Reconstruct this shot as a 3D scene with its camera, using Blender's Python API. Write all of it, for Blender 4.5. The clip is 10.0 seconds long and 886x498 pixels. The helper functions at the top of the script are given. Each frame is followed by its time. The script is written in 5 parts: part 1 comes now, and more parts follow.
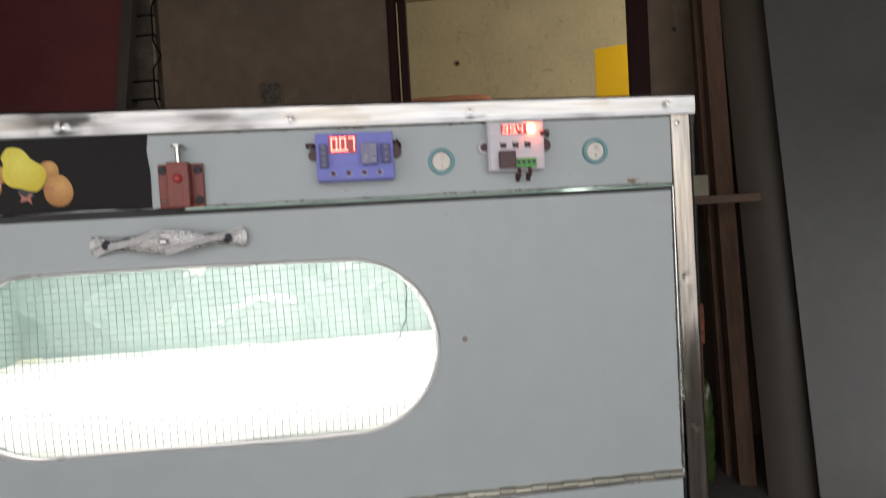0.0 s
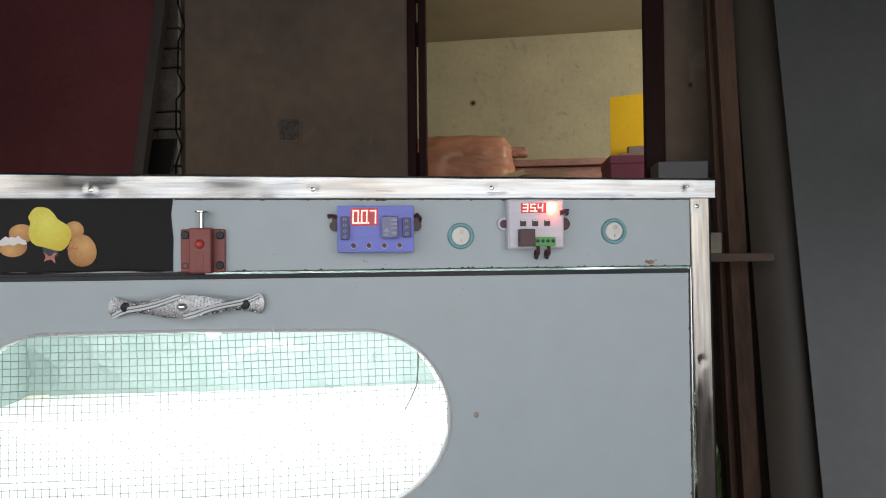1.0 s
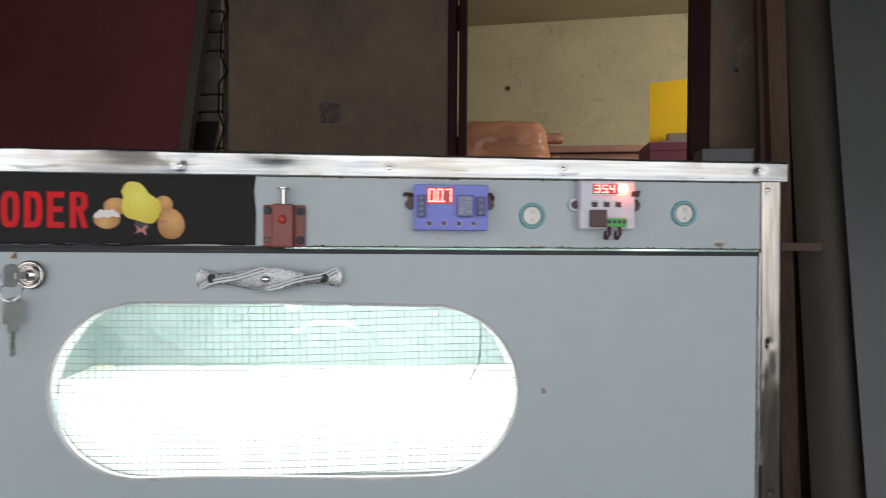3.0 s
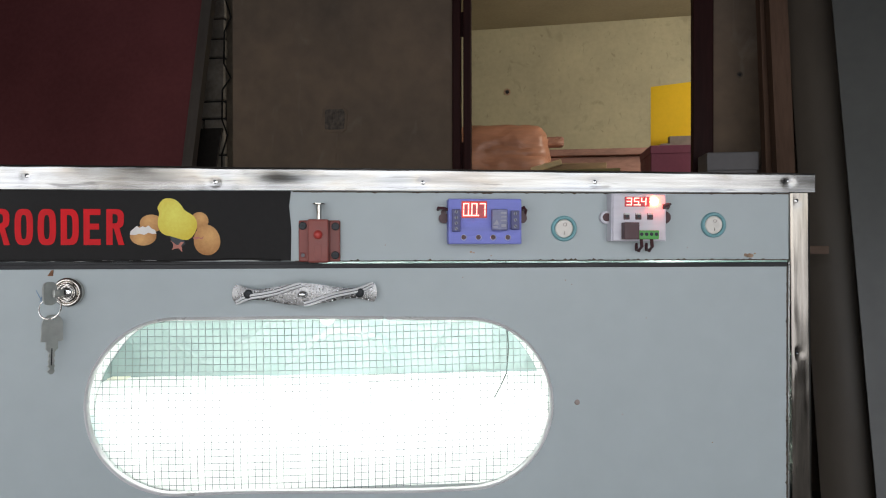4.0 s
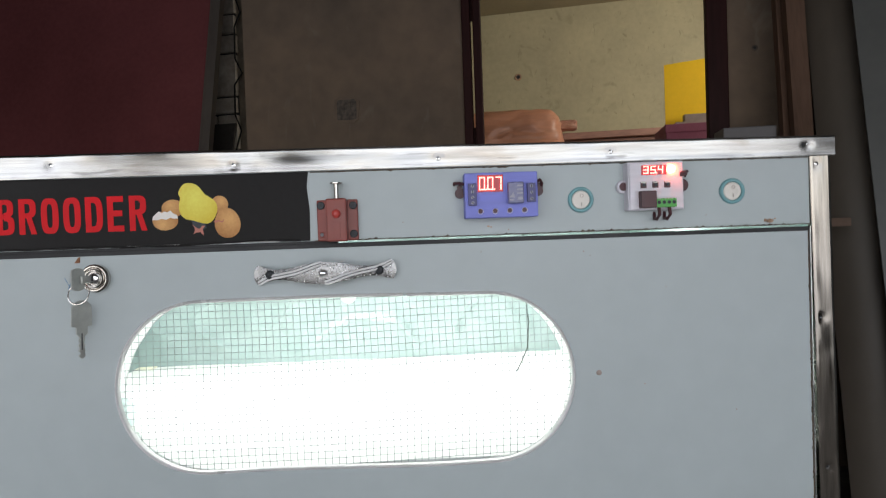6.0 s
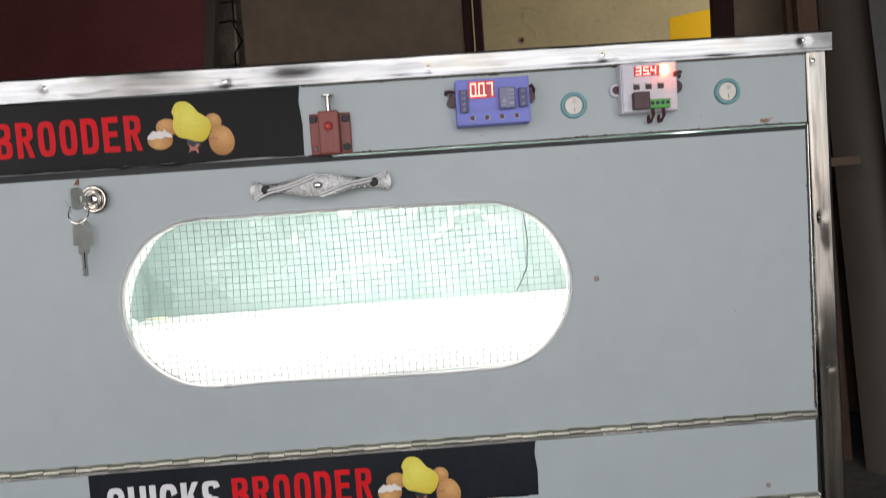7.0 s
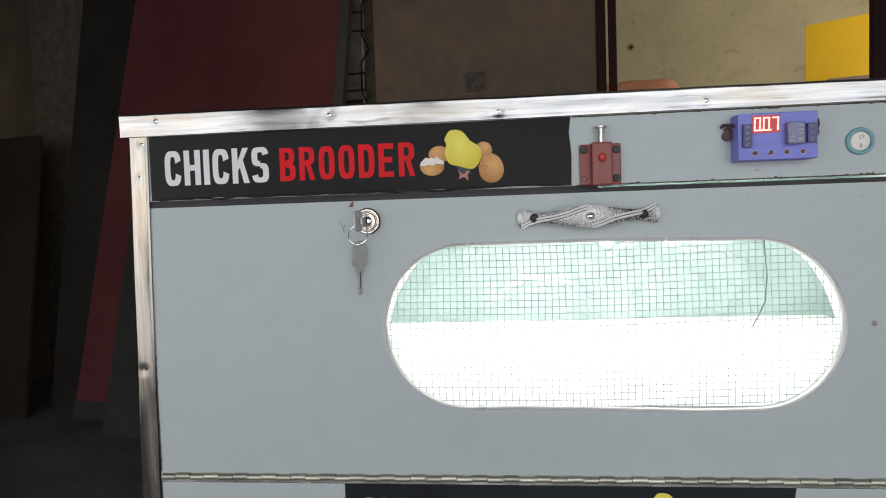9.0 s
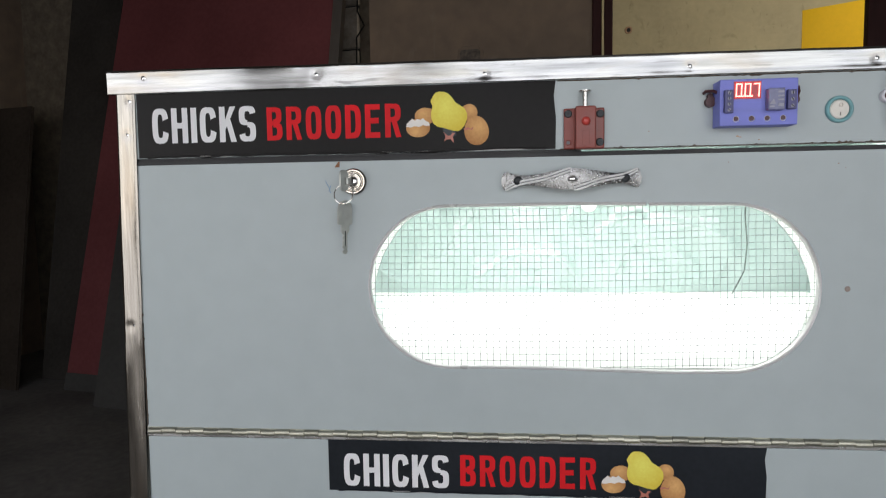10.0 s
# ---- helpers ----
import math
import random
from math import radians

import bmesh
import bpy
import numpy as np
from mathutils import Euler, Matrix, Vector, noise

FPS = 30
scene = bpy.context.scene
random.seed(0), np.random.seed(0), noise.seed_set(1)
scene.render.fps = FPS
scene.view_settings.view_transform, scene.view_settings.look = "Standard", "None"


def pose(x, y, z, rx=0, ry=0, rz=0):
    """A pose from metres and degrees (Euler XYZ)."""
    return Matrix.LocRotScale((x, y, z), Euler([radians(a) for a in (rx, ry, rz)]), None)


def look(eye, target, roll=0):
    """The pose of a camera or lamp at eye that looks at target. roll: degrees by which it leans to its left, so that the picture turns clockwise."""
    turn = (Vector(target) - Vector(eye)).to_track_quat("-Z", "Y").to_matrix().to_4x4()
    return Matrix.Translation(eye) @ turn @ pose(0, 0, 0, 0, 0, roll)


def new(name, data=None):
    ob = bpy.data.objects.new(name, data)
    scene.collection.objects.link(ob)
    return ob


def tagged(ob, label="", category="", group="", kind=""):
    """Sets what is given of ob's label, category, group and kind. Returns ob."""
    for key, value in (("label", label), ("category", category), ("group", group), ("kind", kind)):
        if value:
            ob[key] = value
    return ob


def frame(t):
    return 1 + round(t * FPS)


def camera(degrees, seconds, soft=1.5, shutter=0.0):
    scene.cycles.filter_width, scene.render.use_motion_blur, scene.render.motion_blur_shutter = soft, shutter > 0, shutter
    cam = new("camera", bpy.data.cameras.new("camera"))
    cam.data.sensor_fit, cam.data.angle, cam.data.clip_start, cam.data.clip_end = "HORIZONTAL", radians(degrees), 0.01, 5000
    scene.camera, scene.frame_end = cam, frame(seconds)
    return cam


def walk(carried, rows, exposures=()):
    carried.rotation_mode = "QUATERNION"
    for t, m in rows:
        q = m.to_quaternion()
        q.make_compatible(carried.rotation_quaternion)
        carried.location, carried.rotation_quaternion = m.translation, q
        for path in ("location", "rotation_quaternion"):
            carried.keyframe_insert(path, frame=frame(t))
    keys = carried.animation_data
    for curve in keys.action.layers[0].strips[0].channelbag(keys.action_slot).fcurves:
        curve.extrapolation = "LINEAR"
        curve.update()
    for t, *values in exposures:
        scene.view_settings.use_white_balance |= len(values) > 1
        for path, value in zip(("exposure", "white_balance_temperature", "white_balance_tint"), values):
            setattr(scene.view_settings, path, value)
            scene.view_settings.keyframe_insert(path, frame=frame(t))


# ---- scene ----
cam = camera(72.3, 10.0, 1.1, 0.5)
PATH = [
    (0, (0.008, 0.043, 0.783), (0.238, 2.028, 0.706), -3.2),
    (0.1, (0.006, 0.044, 0.794), (0.229, 2.03, 0.737), -3.0),
    (0.3, (0.003, 0.044, 0.804), (0.214, 2.032, 0.767), -2.8),
    (0.5, (0.001, 0.045, 0.815), (0.196, 2.035, 0.799), -2.6),
    (1, (0.001, 0.043, 0.821), (0.209, 2.032, 0.848), -0.6),
    (1.5, (0.002, 0.041, 0.823), (0.208, 2.03, 0.858), -0.2),
    (2, (-0.001, 0.035, 0.822), (0.193, 2.025, 0.853), 0.2),
    (2.5, (-0.001, 0.031, 0.819), (0.183, 2.022, 0.835), 0.2),
    (3, (-0.041, 0.034, 0.814), (0.081, 2.03, 0.796), 0.4),
    (3.2, (-0.058, 0.032, 0.819), (0.046, 2.029, 0.816), -0.1),
    (4.3, (-0.075, 0.032, 0.824), (0.065, 2.027, 0.813), -0.1),
    (4.5, (-0.074, 0.031, 0.824), (0.052, 2.027, 0.822), -0.0),
    (5, (-0.076, 0.031, 0.821), (0.034, 2.028, 0.817), -0.3),
    (5.2, (-0.076, 0.03, 0.819), (0.027, 2.027, 0.81), -0.2),
    (6.3, (-0.077, 0.028, 0.798), (-0.025, 2.026, 0.727), -3.1),
    (6.5, (-0.07, 0.023, 0.776), (-0.041, 2.02, 0.68), -3.5),
    (7, (-0.066, 0.024, 0.75), (-0.025, 2.02, 0.634), -4.0),
    (7.2, (-0.081, 0.029, 0.739), (-0.045, 2.023, 0.588), -3.1),
    (7.5, (-0.14, 0.035, 0.75), (-0.222, 2.03, 0.631), -2.5),
    (7.7, (-0.182, 0.032, 0.762), (-0.36, 2.022, 0.663), -1.7),
    (8, (-0.228, 0.03, 0.765), (-0.452, 2.013, 0.637), -1.5),
    (8.5, (-0.245, 0.027, 0.773), (-0.45, 2.014, 0.674), -1.7),
    (9, (-0.237, 0.016, 0.783), (-0.436, 2.003, 0.689), -1.9),
    (9.5, (-0.232, 0.008, 0.777), (-0.414, 1.996, 0.656), -1.3),
    (10, (-0.227, 0.008, 0.762), (-0.409, 1.994, 0.614), -0.9),
]
# the film's white balance is warmer while the view swings
TINTS = [(0, 0, 6980, 15), (0.5, 0, 6550, 12), (1.2, 0.03, 6470, 12), (5.5, 0.03, 6490, 12), (6.5, 0.06, 6570, 13), (7, 0.12, 6780, 14), (7.5, 0.05, 6900, 15), (8, 0.05, 6780, 14), (8.5, 0.05, 6640, 13), (10, 0.05, 6640, 12)]
walk(cam, [(t, look(eye, target, roll)) for t, eye, target, roll in PATH], TINTS)

# ---- world and light ----
world = bpy.data.worlds.new("sky")
scene.world = world
world.use_nodes = True
_nt = world.node_tree
_sky = _nt.nodes.new("ShaderNodeTexSky")
_sky.sky_type = "NISHITA"
_sky.sun_disc = False
_sky.sun_elevation, _sky.sun_rotation = radians(40), radians(200)
_nt.links.new(_sky.outputs[0], _nt.nodes["Background"].inputs[0])
_nt.nodes["Background"].inputs[1].default_value = 0.10


def lamp(name, kind, energy, color, m, size=0.1, size_y=None, angle=None):
    d = bpy.data.lights.new(name, kind)
    d.energy, d.color = energy, color
    if kind == "AREA":
        d.shape, d.size, d.size_y = "RECTANGLE", size, size_y or size
    elif kind == "SUN":
        d.angle = angle or 0.01
    else:
        d.shadow_soft_size = size
    ob = new(name, d)
    ob.matrix_world = m
    return ob


# the building stands turned a little against the cabinet
B = pose(0.15, 2.22, 0, 0, 0, -12)
lamp("sun", "SUN", 1.2, (1.0, 0.95, 0.88), look((3, -6, 8), (0, 0, 0)), angle=radians(12))
# daylight that enters by an unseen wide gate behind the camera, between added posts
for gx, gw in ((-1.190, 1.12), (-0.200, 0.34), (1.285, 2.33)):
    lamp("gate_daylight", "AREA", 9.15 * gw, (0.945, 0.968, 1.0), B @ look((gx, -3.55, 0.94), (gx, 0, 0.86)), gw, 1.42)
# light added for the further room, through an assumed side window out of view
lamp("far_room_fill", "AREA", 29, (1.0, 0.94, 0.81), B @ look((2.22, 0.56, 1.75), (0.5, 1.6, 1.6)), 0.66, 0.9)
# lamp inside the cabinet: a strip under its roof
strip = lamp("strip_light", "AREA", 4.1, (1.0, 1.0, 0.97), look((-0.10, 0.87, 0.857), (-0.10, 0.87, 0.0)), 0.84, 0.04)
strip.data.spread = radians(165)


# ---- materials ----
def mat(name, color, rough=0.6, metal=0.0, vary=0.12, scale=6.0, fine=60.0, bump=0.0, bump_scale=80.0, tint=None,
        spec=0.5, emit=None, strength=0.0, stretch=(1, 1, 1), rough_vary=0.1, transmission=0.0, island=0.0):
    m = bpy.data.materials.new(name)
    m.use_nodes = True
    nt = m.node_tree
    b = nt.nodes["Principled BSDF"]
    b.inputs["Roughness"].default_value = rough
    b.inputs["Metallic"].default_value = metal
    b.inputs["Specular IOR Level"].default_value = spec
    b.inputs["Base Color"].default_value = (*color, 1)
    if transmission:
        b.inputs["Transmission Weight"].default_value = transmission
    if emit:
        b.inputs["Emission Color"].default_value = (*emit, 1)
        b.inputs["Emission Strength"].default_value = strength
    if vary or bump or rough_vary:
        tc = nt.nodes.new("ShaderNodeTexCoord")
        mp = nt.nodes.new("ShaderNodeMapping")
        mp.inputs["Scale"].default_value = stretch
        nt.links.new(tc.outputs["Object"], mp.inputs[0])
        big = nt.nodes.new("ShaderNodeTexNoise")
        big.inputs["Scale"].default_value, big.inputs["Detail"].default_value = scale, 6
        small = nt.nodes.new("ShaderNodeTexNoise")
        small.inputs["Scale"].default_value, small.inputs["Detail"].default_value = fine, 8
        for n in (big, small):
            nt.links.new(mp.outputs[0], n.inputs["Vector"])
        if vary:
            add = nt.nodes.new("ShaderNodeMath")
            add.operation = "ADD"
            half = nt.nodes.new("ShaderNodeMath")
            half.operation = "MULTIPLY"
            half.inputs[1].default_value = 0.5
            nt.links.new(small.outputs[0], half.inputs[0])
            nt.links.new(big.outputs[0], add.inputs[0])
            nt.links.new(half.outputs[0], add.inputs[1])
            ramp = nt.nodes.new("ShaderNodeMapRange")
            ramp.inputs[1].default_value, ramp.inputs[2].default_value = 0.5, 1.0
            mix = nt.nodes.new("ShaderNodeMixRGB")
            other = tint or tuple(c * (1 - 2 * vary) for c in color)
            lift = tuple(min(1, c * (1 + vary)) for c in color)
            mix.inputs[1].default_value, mix.inputs[2].default_value = (*other, 1), (*lift, 1)
            nt.links.new(add.outputs[0], ramp.inputs[0])
            nt.links.new(ramp.outputs[0], mix.inputs[0])
            last = mix.outputs[0]
            if island:
                info = nt.nodes.new("ShaderNodeObjectInfo")
                hsv = nt.nodes.new("ShaderNodeHueSaturation")
                mr = nt.nodes.new("ShaderNodeMapRange")
                mr.inputs[3].default_value, mr.inputs[4].default_value = 1 - island, 1 + island
                nt.links.new(info.outputs["Random"], mr.inputs[0])
                nt.links.new(mr.outputs[0], hsv.inputs["Value"])
                nt.links.new(last, hsv.inputs["Color"])
                last = hsv.outputs[0]
            nt.links.new(last, b.inputs["Base Color"])
        if rough_vary:
            rr = nt.nodes.new("ShaderNodeMapRange")
            rr.inputs[1].default_value, rr.inputs[2].default_value = 0.3, 0.7
            rr.inputs[3].default_value, rr.inputs[4].default_value = max(0.02, rough - rough_vary), min(1, rough + rough_vary)
            nt.links.new(big.outputs[0], rr.inputs[0])
            nt.links.new(rr.outputs[0], b.inputs["Roughness"])
        if bump:
            bn = nt.nodes.new("ShaderNodeTexNoise")
            bn.inputs["Scale"].default_value, bn.inputs["Detail"].default_value = bump_scale, 6
            nt.links.new(mp.outputs[0], bn.inputs["Vector"])
            bp = nt.nodes.new("ShaderNodeBump")
            bp.inputs["Strength"].default_value, bp.inputs["Distance"].default_value = bump, 0.002
            nt.links.new(bn.outputs[0], bp.inputs["Height"])
            nt.links.new(bp.outputs[0], b.inputs["Normal"])
    return m


PANEL = mat("grey_laminate", (0.426, 0.480, 0.490), 0.42, vary=0.035, scale=3, fine=40, bump=0.03, bump_scale=30)
CUT_EDGE = mat("chipped_board_edge", (0.10, 0.075, 0.055), 0.9, vary=0.3, scale=60, fine=300, bump=0.6, bump_scale=300)


def blotch(m, color, stretch, size, low, high, top, distort=0.6):
    """Stains or scuffs of another colour, scattered with soft edges over a material."""
    nt = m.node_tree
    b = nt.nodes["Principled BSDF"]
    before = b.inputs["Base Color"].links[0].from_socket
    tc = nt.nodes.new("ShaderNodeTexCoord")
    mp = nt.nodes.new("ShaderNodeMapping")
    mp.inputs["Scale"].default_value = stretch
    n = nt.nodes.new("ShaderNodeTexNoise")
    n.inputs["Scale"].default_value, n.inputs["Detail"].default_value, n.inputs["Distortion"].default_value = size, 7, distort
    r = nt.nodes.new("ShaderNodeMapRange")
    r.inputs[1].default_value, r.inputs[2].default_value, r.inputs[4].default_value = low, high, top
    mix = nt.nodes.new("ShaderNodeMixRGB")
    mix.inputs[2].default_value = (*color, 1)
    nt.links.new(tc.outputs["Object"], mp.inputs[0])
    nt.links.new(mp.outputs[0], n.inputs["Vector"])
    nt.links.new(n.outputs[0], r.inputs[0])
    nt.links.new(r.outputs[0], mix.inputs[0])
    nt.links.new(before, mix.inputs[1])
    nt.links.new(mix.outputs[0], b.inputs["Base Color"])


def tin(name, stretch, color):
    """Tinned sheet: mirror-like with dull rubbed patches, streaked along its length; its dark smudges are dirt and
    painted-in reflections.
    """
    m = mat(name, color, 0.19, 1.0, vary=0.16, tint=tuple(c * 0.55 for c in color), scale=110, fine=420, bump=0.05, bump_scale=30, rough_vary=0.09, stretch=stretch)
    # brown and dark patches: smears of dirt, and dim reflections put into the colour
    blotch(m, (0.24, 0.20, 0.16), [0.25 + 0.5 * k for k in stretch], 30, 0.56, 0.72, 0.60)
    blotch(m, (0.13, 0.125, 0.12), [0.06 + 0.94 * k for k in stretch], 260, 0.62, 0.70, 0.55, 0.2)
    return m


TIN = tin("folded_tin", (0.045, 1, 1), (0.40, 0.394, 0.384))
# same tin, coloured darker and browner for the dim reflections on the uprights
TIN_UP = tin("folded_tin_upright", (1, 1, 0.06), (0.33, 0.305, 0.272))
TIN_FLAT = mat("tin_edging", (0.80, 0.80, 0.79), 0.25, 1.0, vary=0.08, scale=25, fine=120, bump=0.05, bump_scale=60)
CHROME = mat("chrome", (0.78, 0.78, 0.78), 0.12, 1.0, vary=0.05, bump=0.05)
# handle colours carry glint and shade: ribs and bumps pale, body between them dark
STUD = mat("bright_stud", (0.88, 0.88, 0.88), 0.14, 0.9, vary=0.03, bump=0.0)
POLISHED = mat("polished_rib", (0.95, 0.95, 0.95), 0.18, 0.2, vary=0.03, bump=0.0)
PITTED = mat("pitted_chrome", (0.34, 0.338, 0.333), 0.27, 1.0, vary=0.15, scale=200, fine=500, bump=0.2, bump_scale=1100)
STEEL = mat("nickel_steel", (0.66, 0.63, 0.59), 0.22, 1.0, vary=0.1, scale=40)
KEYMETAL = mat("dull_key_metal", (0.56, 0.575, 0.54), 0.38, 0.35, vary=0.12, scale=60, bump=0.1, bump_scale=300)
DARKMETAL = mat("dark_screw", (0.05, 0.055, 0.06), 0.45, 0.8, vary=0.2, scale=200)
BRASSY = mat("hinge_brass", (0.50, 0.49, 0.41), 0.5, 1.0, vary=0.15, scale=60, fine=300, island=0.25)
BLACK_FILM = mat("black_vinyl", (0.0125, 0.0115, 0.0115), 0.38, spec=0.12, vary=0.15, scale=8, fine=200, bump=0.06, bump_scale=40)
NAVY_FILM = mat("dark_vinyl", (0.018, 0.021, 0.026), 0.36, spec=0.12, vary=0.15, scale=8, fine=200, bump=0.06, bump_scale=40)
WHITE_INK = mat("white_print", (0.78, 0.775, 0.79), 0.5, spec=0.15, vary=0.03, scale=30)
RED_INK = mat("red_print", (0.70, 0.018, 0.024), 0.5, spec=0.1, vary=0.06, scale=30)
SHELL_INK = mat("shell_print", (0.8, 0.76, 0.72), 0.5, vary=0.05, scale=80)
PINK_INK = mat("pink_print", (0.5, 0.17, 0.12), 0.5, vary=0.1, scale=80)
BROWN_PLASTIC = mat("brown_plastic", (0.25, 0.055, 0.042), 0.42, vary=0.08, scale=40, bump=0.05, bump_scale=300)
RED_PLASTIC = mat("red_button", (0.5, 0.06, 0.05), 0.35, vary=0.05, scale=50)
BLUE_PRINT = mat("blue_printed_plastic", (0.225, 0.25, 0.70), 0.5, vary=0.05, scale=40, bump=0.25, bump_scale=500, stretch=(0.2, 1, 4))
WHITE_PRINTED = mat("white_printed_plastic", (0.72, 0.70, 0.76), 0.5, vary=0.04, scale=40, bump=0.25, bump_scale=500, stretch=(0.2, 1, 4))
NAVY = mat("navy_plastic", (0.085, 0.085, 0.21), 0.45, vary=0.1, scale=60)
RELAY = mat("relay_blue", (0.16, 0.165, 0.30), 0.22, vary=0.12, scale=120, fine=500)
PALE_PRINT = mat("pale_relay_print", (0.34, 0.34, 0.42), 0.5, vary=0.1, scale=80)
MAROON_PLASTIC = mat("maroon_plastic", (0.075, 0.024, 0.028), 0.45, vary=0.1, scale=60)
GREEN_PLASTIC = mat("green_terminal", (0.07, 0.36, 0.06), 0.4, vary=0.08, scale=60)
BLACK = mat("black_rubber", (0.018, 0.018, 0.02), 0.6, vary=0.15, scale=30, bump=0.1)
CABLE = mat("dull_black_cable", (0.012, 0.012, 0.012), 0.9, spec=0.1, vary=0.1, scale=60)
DISPLAY = mat("display_face", (0.10, 0.004, 0.006), 0.2, vary=0.0, rough_vary=0, emit=(1, 0.01, 0.03), strength=0.26)
SEGMENT = mat("lit_segment", (1, 0.3, 0.25), 0.4, vary=0, rough_vary=0, emit=(1.0, 0.17, 0.14), strength=5)
LED = mat("lit_led", (1, 0.2, 0.15), 0.4, vary=0, rough_vary=0, emit=(1.0, 0.075, 0.02), strength=130.0)
TEAL = mat("teal_bezel", (0.16, 0.36, 0.39), 0.4, vary=0.06, scale=60)
IVORY = mat("ivory_rocker", (0.74, 0.70, 0.64), 0.35, vary=0.04, scale=60)
PRINT_MARK = mat("faint_switch_print", (0.50, 0.44, 0.40), 0.5, vary=0.05)
GREY_MARK = mat("grey_mark", (0.33, 0.27, 0.24), 0.5, vary=0.05)
WIRE = mat("mesh_wire", (0.26, 0.30, 0.29), 0.6, 0.0, vary=0.1, scale=50)
MINT = mat("mint_liner", (0.345, 0.425, 0.413), 0.16, vary=0.08, scale=7, fine=22, bump=0.35, bump_scale=26, tint=(0.28, 0.372, 0.353), rough_vary=0.07, stretch=(1, 1, 0.6))
LINER_FLOOR = mat("white_liner", (0.86, 0.87, 0.84), 0.5, vary=0.02, scale=12)
SCRAP = mat("yellow_paper", (0.84, 0.83, 0.68), 0.7, vary=0.08, scale=40)
def thin_white(name, color, through_share):
    """Thin white foam or plastic that lets part of the lamplight pass."""
    m = bpy.data.materials.new(name)
    m.use_nodes = True
    nt = m.node_tree
    nt.nodes.remove(nt.nodes["Principled BSDF"])
    tc = nt.nodes.new("ShaderNodeTexCoord")
    n = nt.nodes.new("ShaderNodeTexNoise")
    n.inputs["Scale"].default_value, n.inputs["Detail"].default_value = 70, 5
    ramp = nt.nodes.new("ShaderNodeMixRGB")
    ramp.inputs[1].default_value = (*[c * 0.86 for c in color], 1)
    ramp.inputs[2].default_value = (*color, 1)
    d = nt.nodes.new("ShaderNodeBsdfDiffuse")
    t = nt.nodes.new("ShaderNodeBsdfTranslucent")
    mix = nt.nodes.new("ShaderNodeMixShader")
    mix.inputs[0].default_value = through_share
    nt.links.new(tc.outputs["Object"], n.inputs["Vector"])
    nt.links.new(n.outputs[0], ramp.inputs[0])
    nt.links.new(ramp.outputs[0], d.inputs[0])
    nt.links.new(ramp.outputs[0], t.inputs[0])
    nt.links.new(d.outputs[0], mix.inputs[1])
    nt.links.new(t.outputs[0], mix.inputs[2])
    nt.links.new(mix.outputs[0], nt.nodes["Material Output"].inputs[0])
    return m


FOAM = thin_white("white_foam", (0.95, 0.96, 0.95), 0.85)
TORN = thin_white("torn_mint_film", (0.80, 0.92, 0.90), 0.8)
TWIG = mat("grey_thread", (0.16, 0.20, 0.18), 0.8, vary=0.2, scale=100)
MOTH = mat("moth_fleck", (0.30, 0.13, 0.06), 0.8, vary=0.25, scale=200)
DIRT = mat("brown_dirt", (0.42, 0.28, 0.19), 0.9, vary=0.3, scale=200)
BLUE_INK = mat("blue_pen", (0.16, 0.30, 0.50), 0.6, vary=0.1)
PLASTER = mat("bare_plaster", (0.176, 0.128, 0.091), 0.9, vary=0.26, scale=2.2, fine=18, bump=0.5, bump_scale=60, tint=(0.128, 0.097, 0.073))
CREAM = mat("cream_plaster", (0.475, 0.435, 0.29), 0.9, vary=0.05, scale=2.6, fine=30, bump=0.35, bump_scale=50, tint=(0.385, 0.35, 0.235))
blotch(CREAM, (0.20, 0.18, 0.12), (1, 1, 1), 7, 0.60, 0.78, 0.55, 1.2)
blotch(CREAM, (0.17, 0.15, 0.10), (1, 1, 0.5), 38, 0.64, 0.74, 0.45)
blotch(PLASTER, (0.25, 0.21, 0.17), (1, 1, 0.4), 9, 0.62, 0.74, 0.45, 1.5)
blotch(PLASTER, (0.10, 0.078, 0.06), (1, 1, 0.7), 5, 0.60, 0.78, 0.4, 0.8)
FAR_CEIL = mat("dull_ceiling", (0.34, 0.29, 0.19), 0.95, vary=0.1, scale=2)
WALLPAINT = mat("grey_wall_paint", (0.24, 0.25, 0.26), 0.7, vary=0.10, scale=2.0, fine=30, bump=0.2, bump_scale=50)
CEIL = mat("workshop_ceiling", (0.20, 0.185, 0.17), 0.9, vary=0.15, scale=2)
CONCRETE = mat("concrete_floor", (0.125, 0.118, 0.108), 0.85, vary=0.25, scale=3, fine=40, bump=0.4, bump_scale=60)
YARD = mat("yard_ground", (0.30, 0.27, 0.22), 0.95, vary=0.25, scale=1, fine=30, bump=0.5)
BRICK = mat("grey_block", (0.34, 0.30, 0.25), 0.95, vary=0.25, scale=8, fine=60, bump=0.8, bump_scale=90, island=0.15)
MORTAR = mat("grey_mortar", (0.160, 0.132, 0.098), 0.95, vary=0.2, scale=20)
MAROON = mat("maroon_sheet", (0.172, 0.053, 0.056), 0.85, spec=0.08, vary=0.12, scale=2.5, fine=60, bump=0.05)
RAIL = mat("grey_rail", (0.15, 0.13, 0.115), 0.4, 0.4, vary=0.12, scale=8, stretch=(1, 1, 0.2))
PALEBOARD = mat("pale_board", (0.060, 0.058, 0.055), 0.85, spec=0.15, vary=0.12, scale=3, fine=60)
BROWNBOARD = mat("brown_board", (0.046, 0.036, 0.029), 0.9, spec=0.1, vary=0.2, scale=3, fine=60)
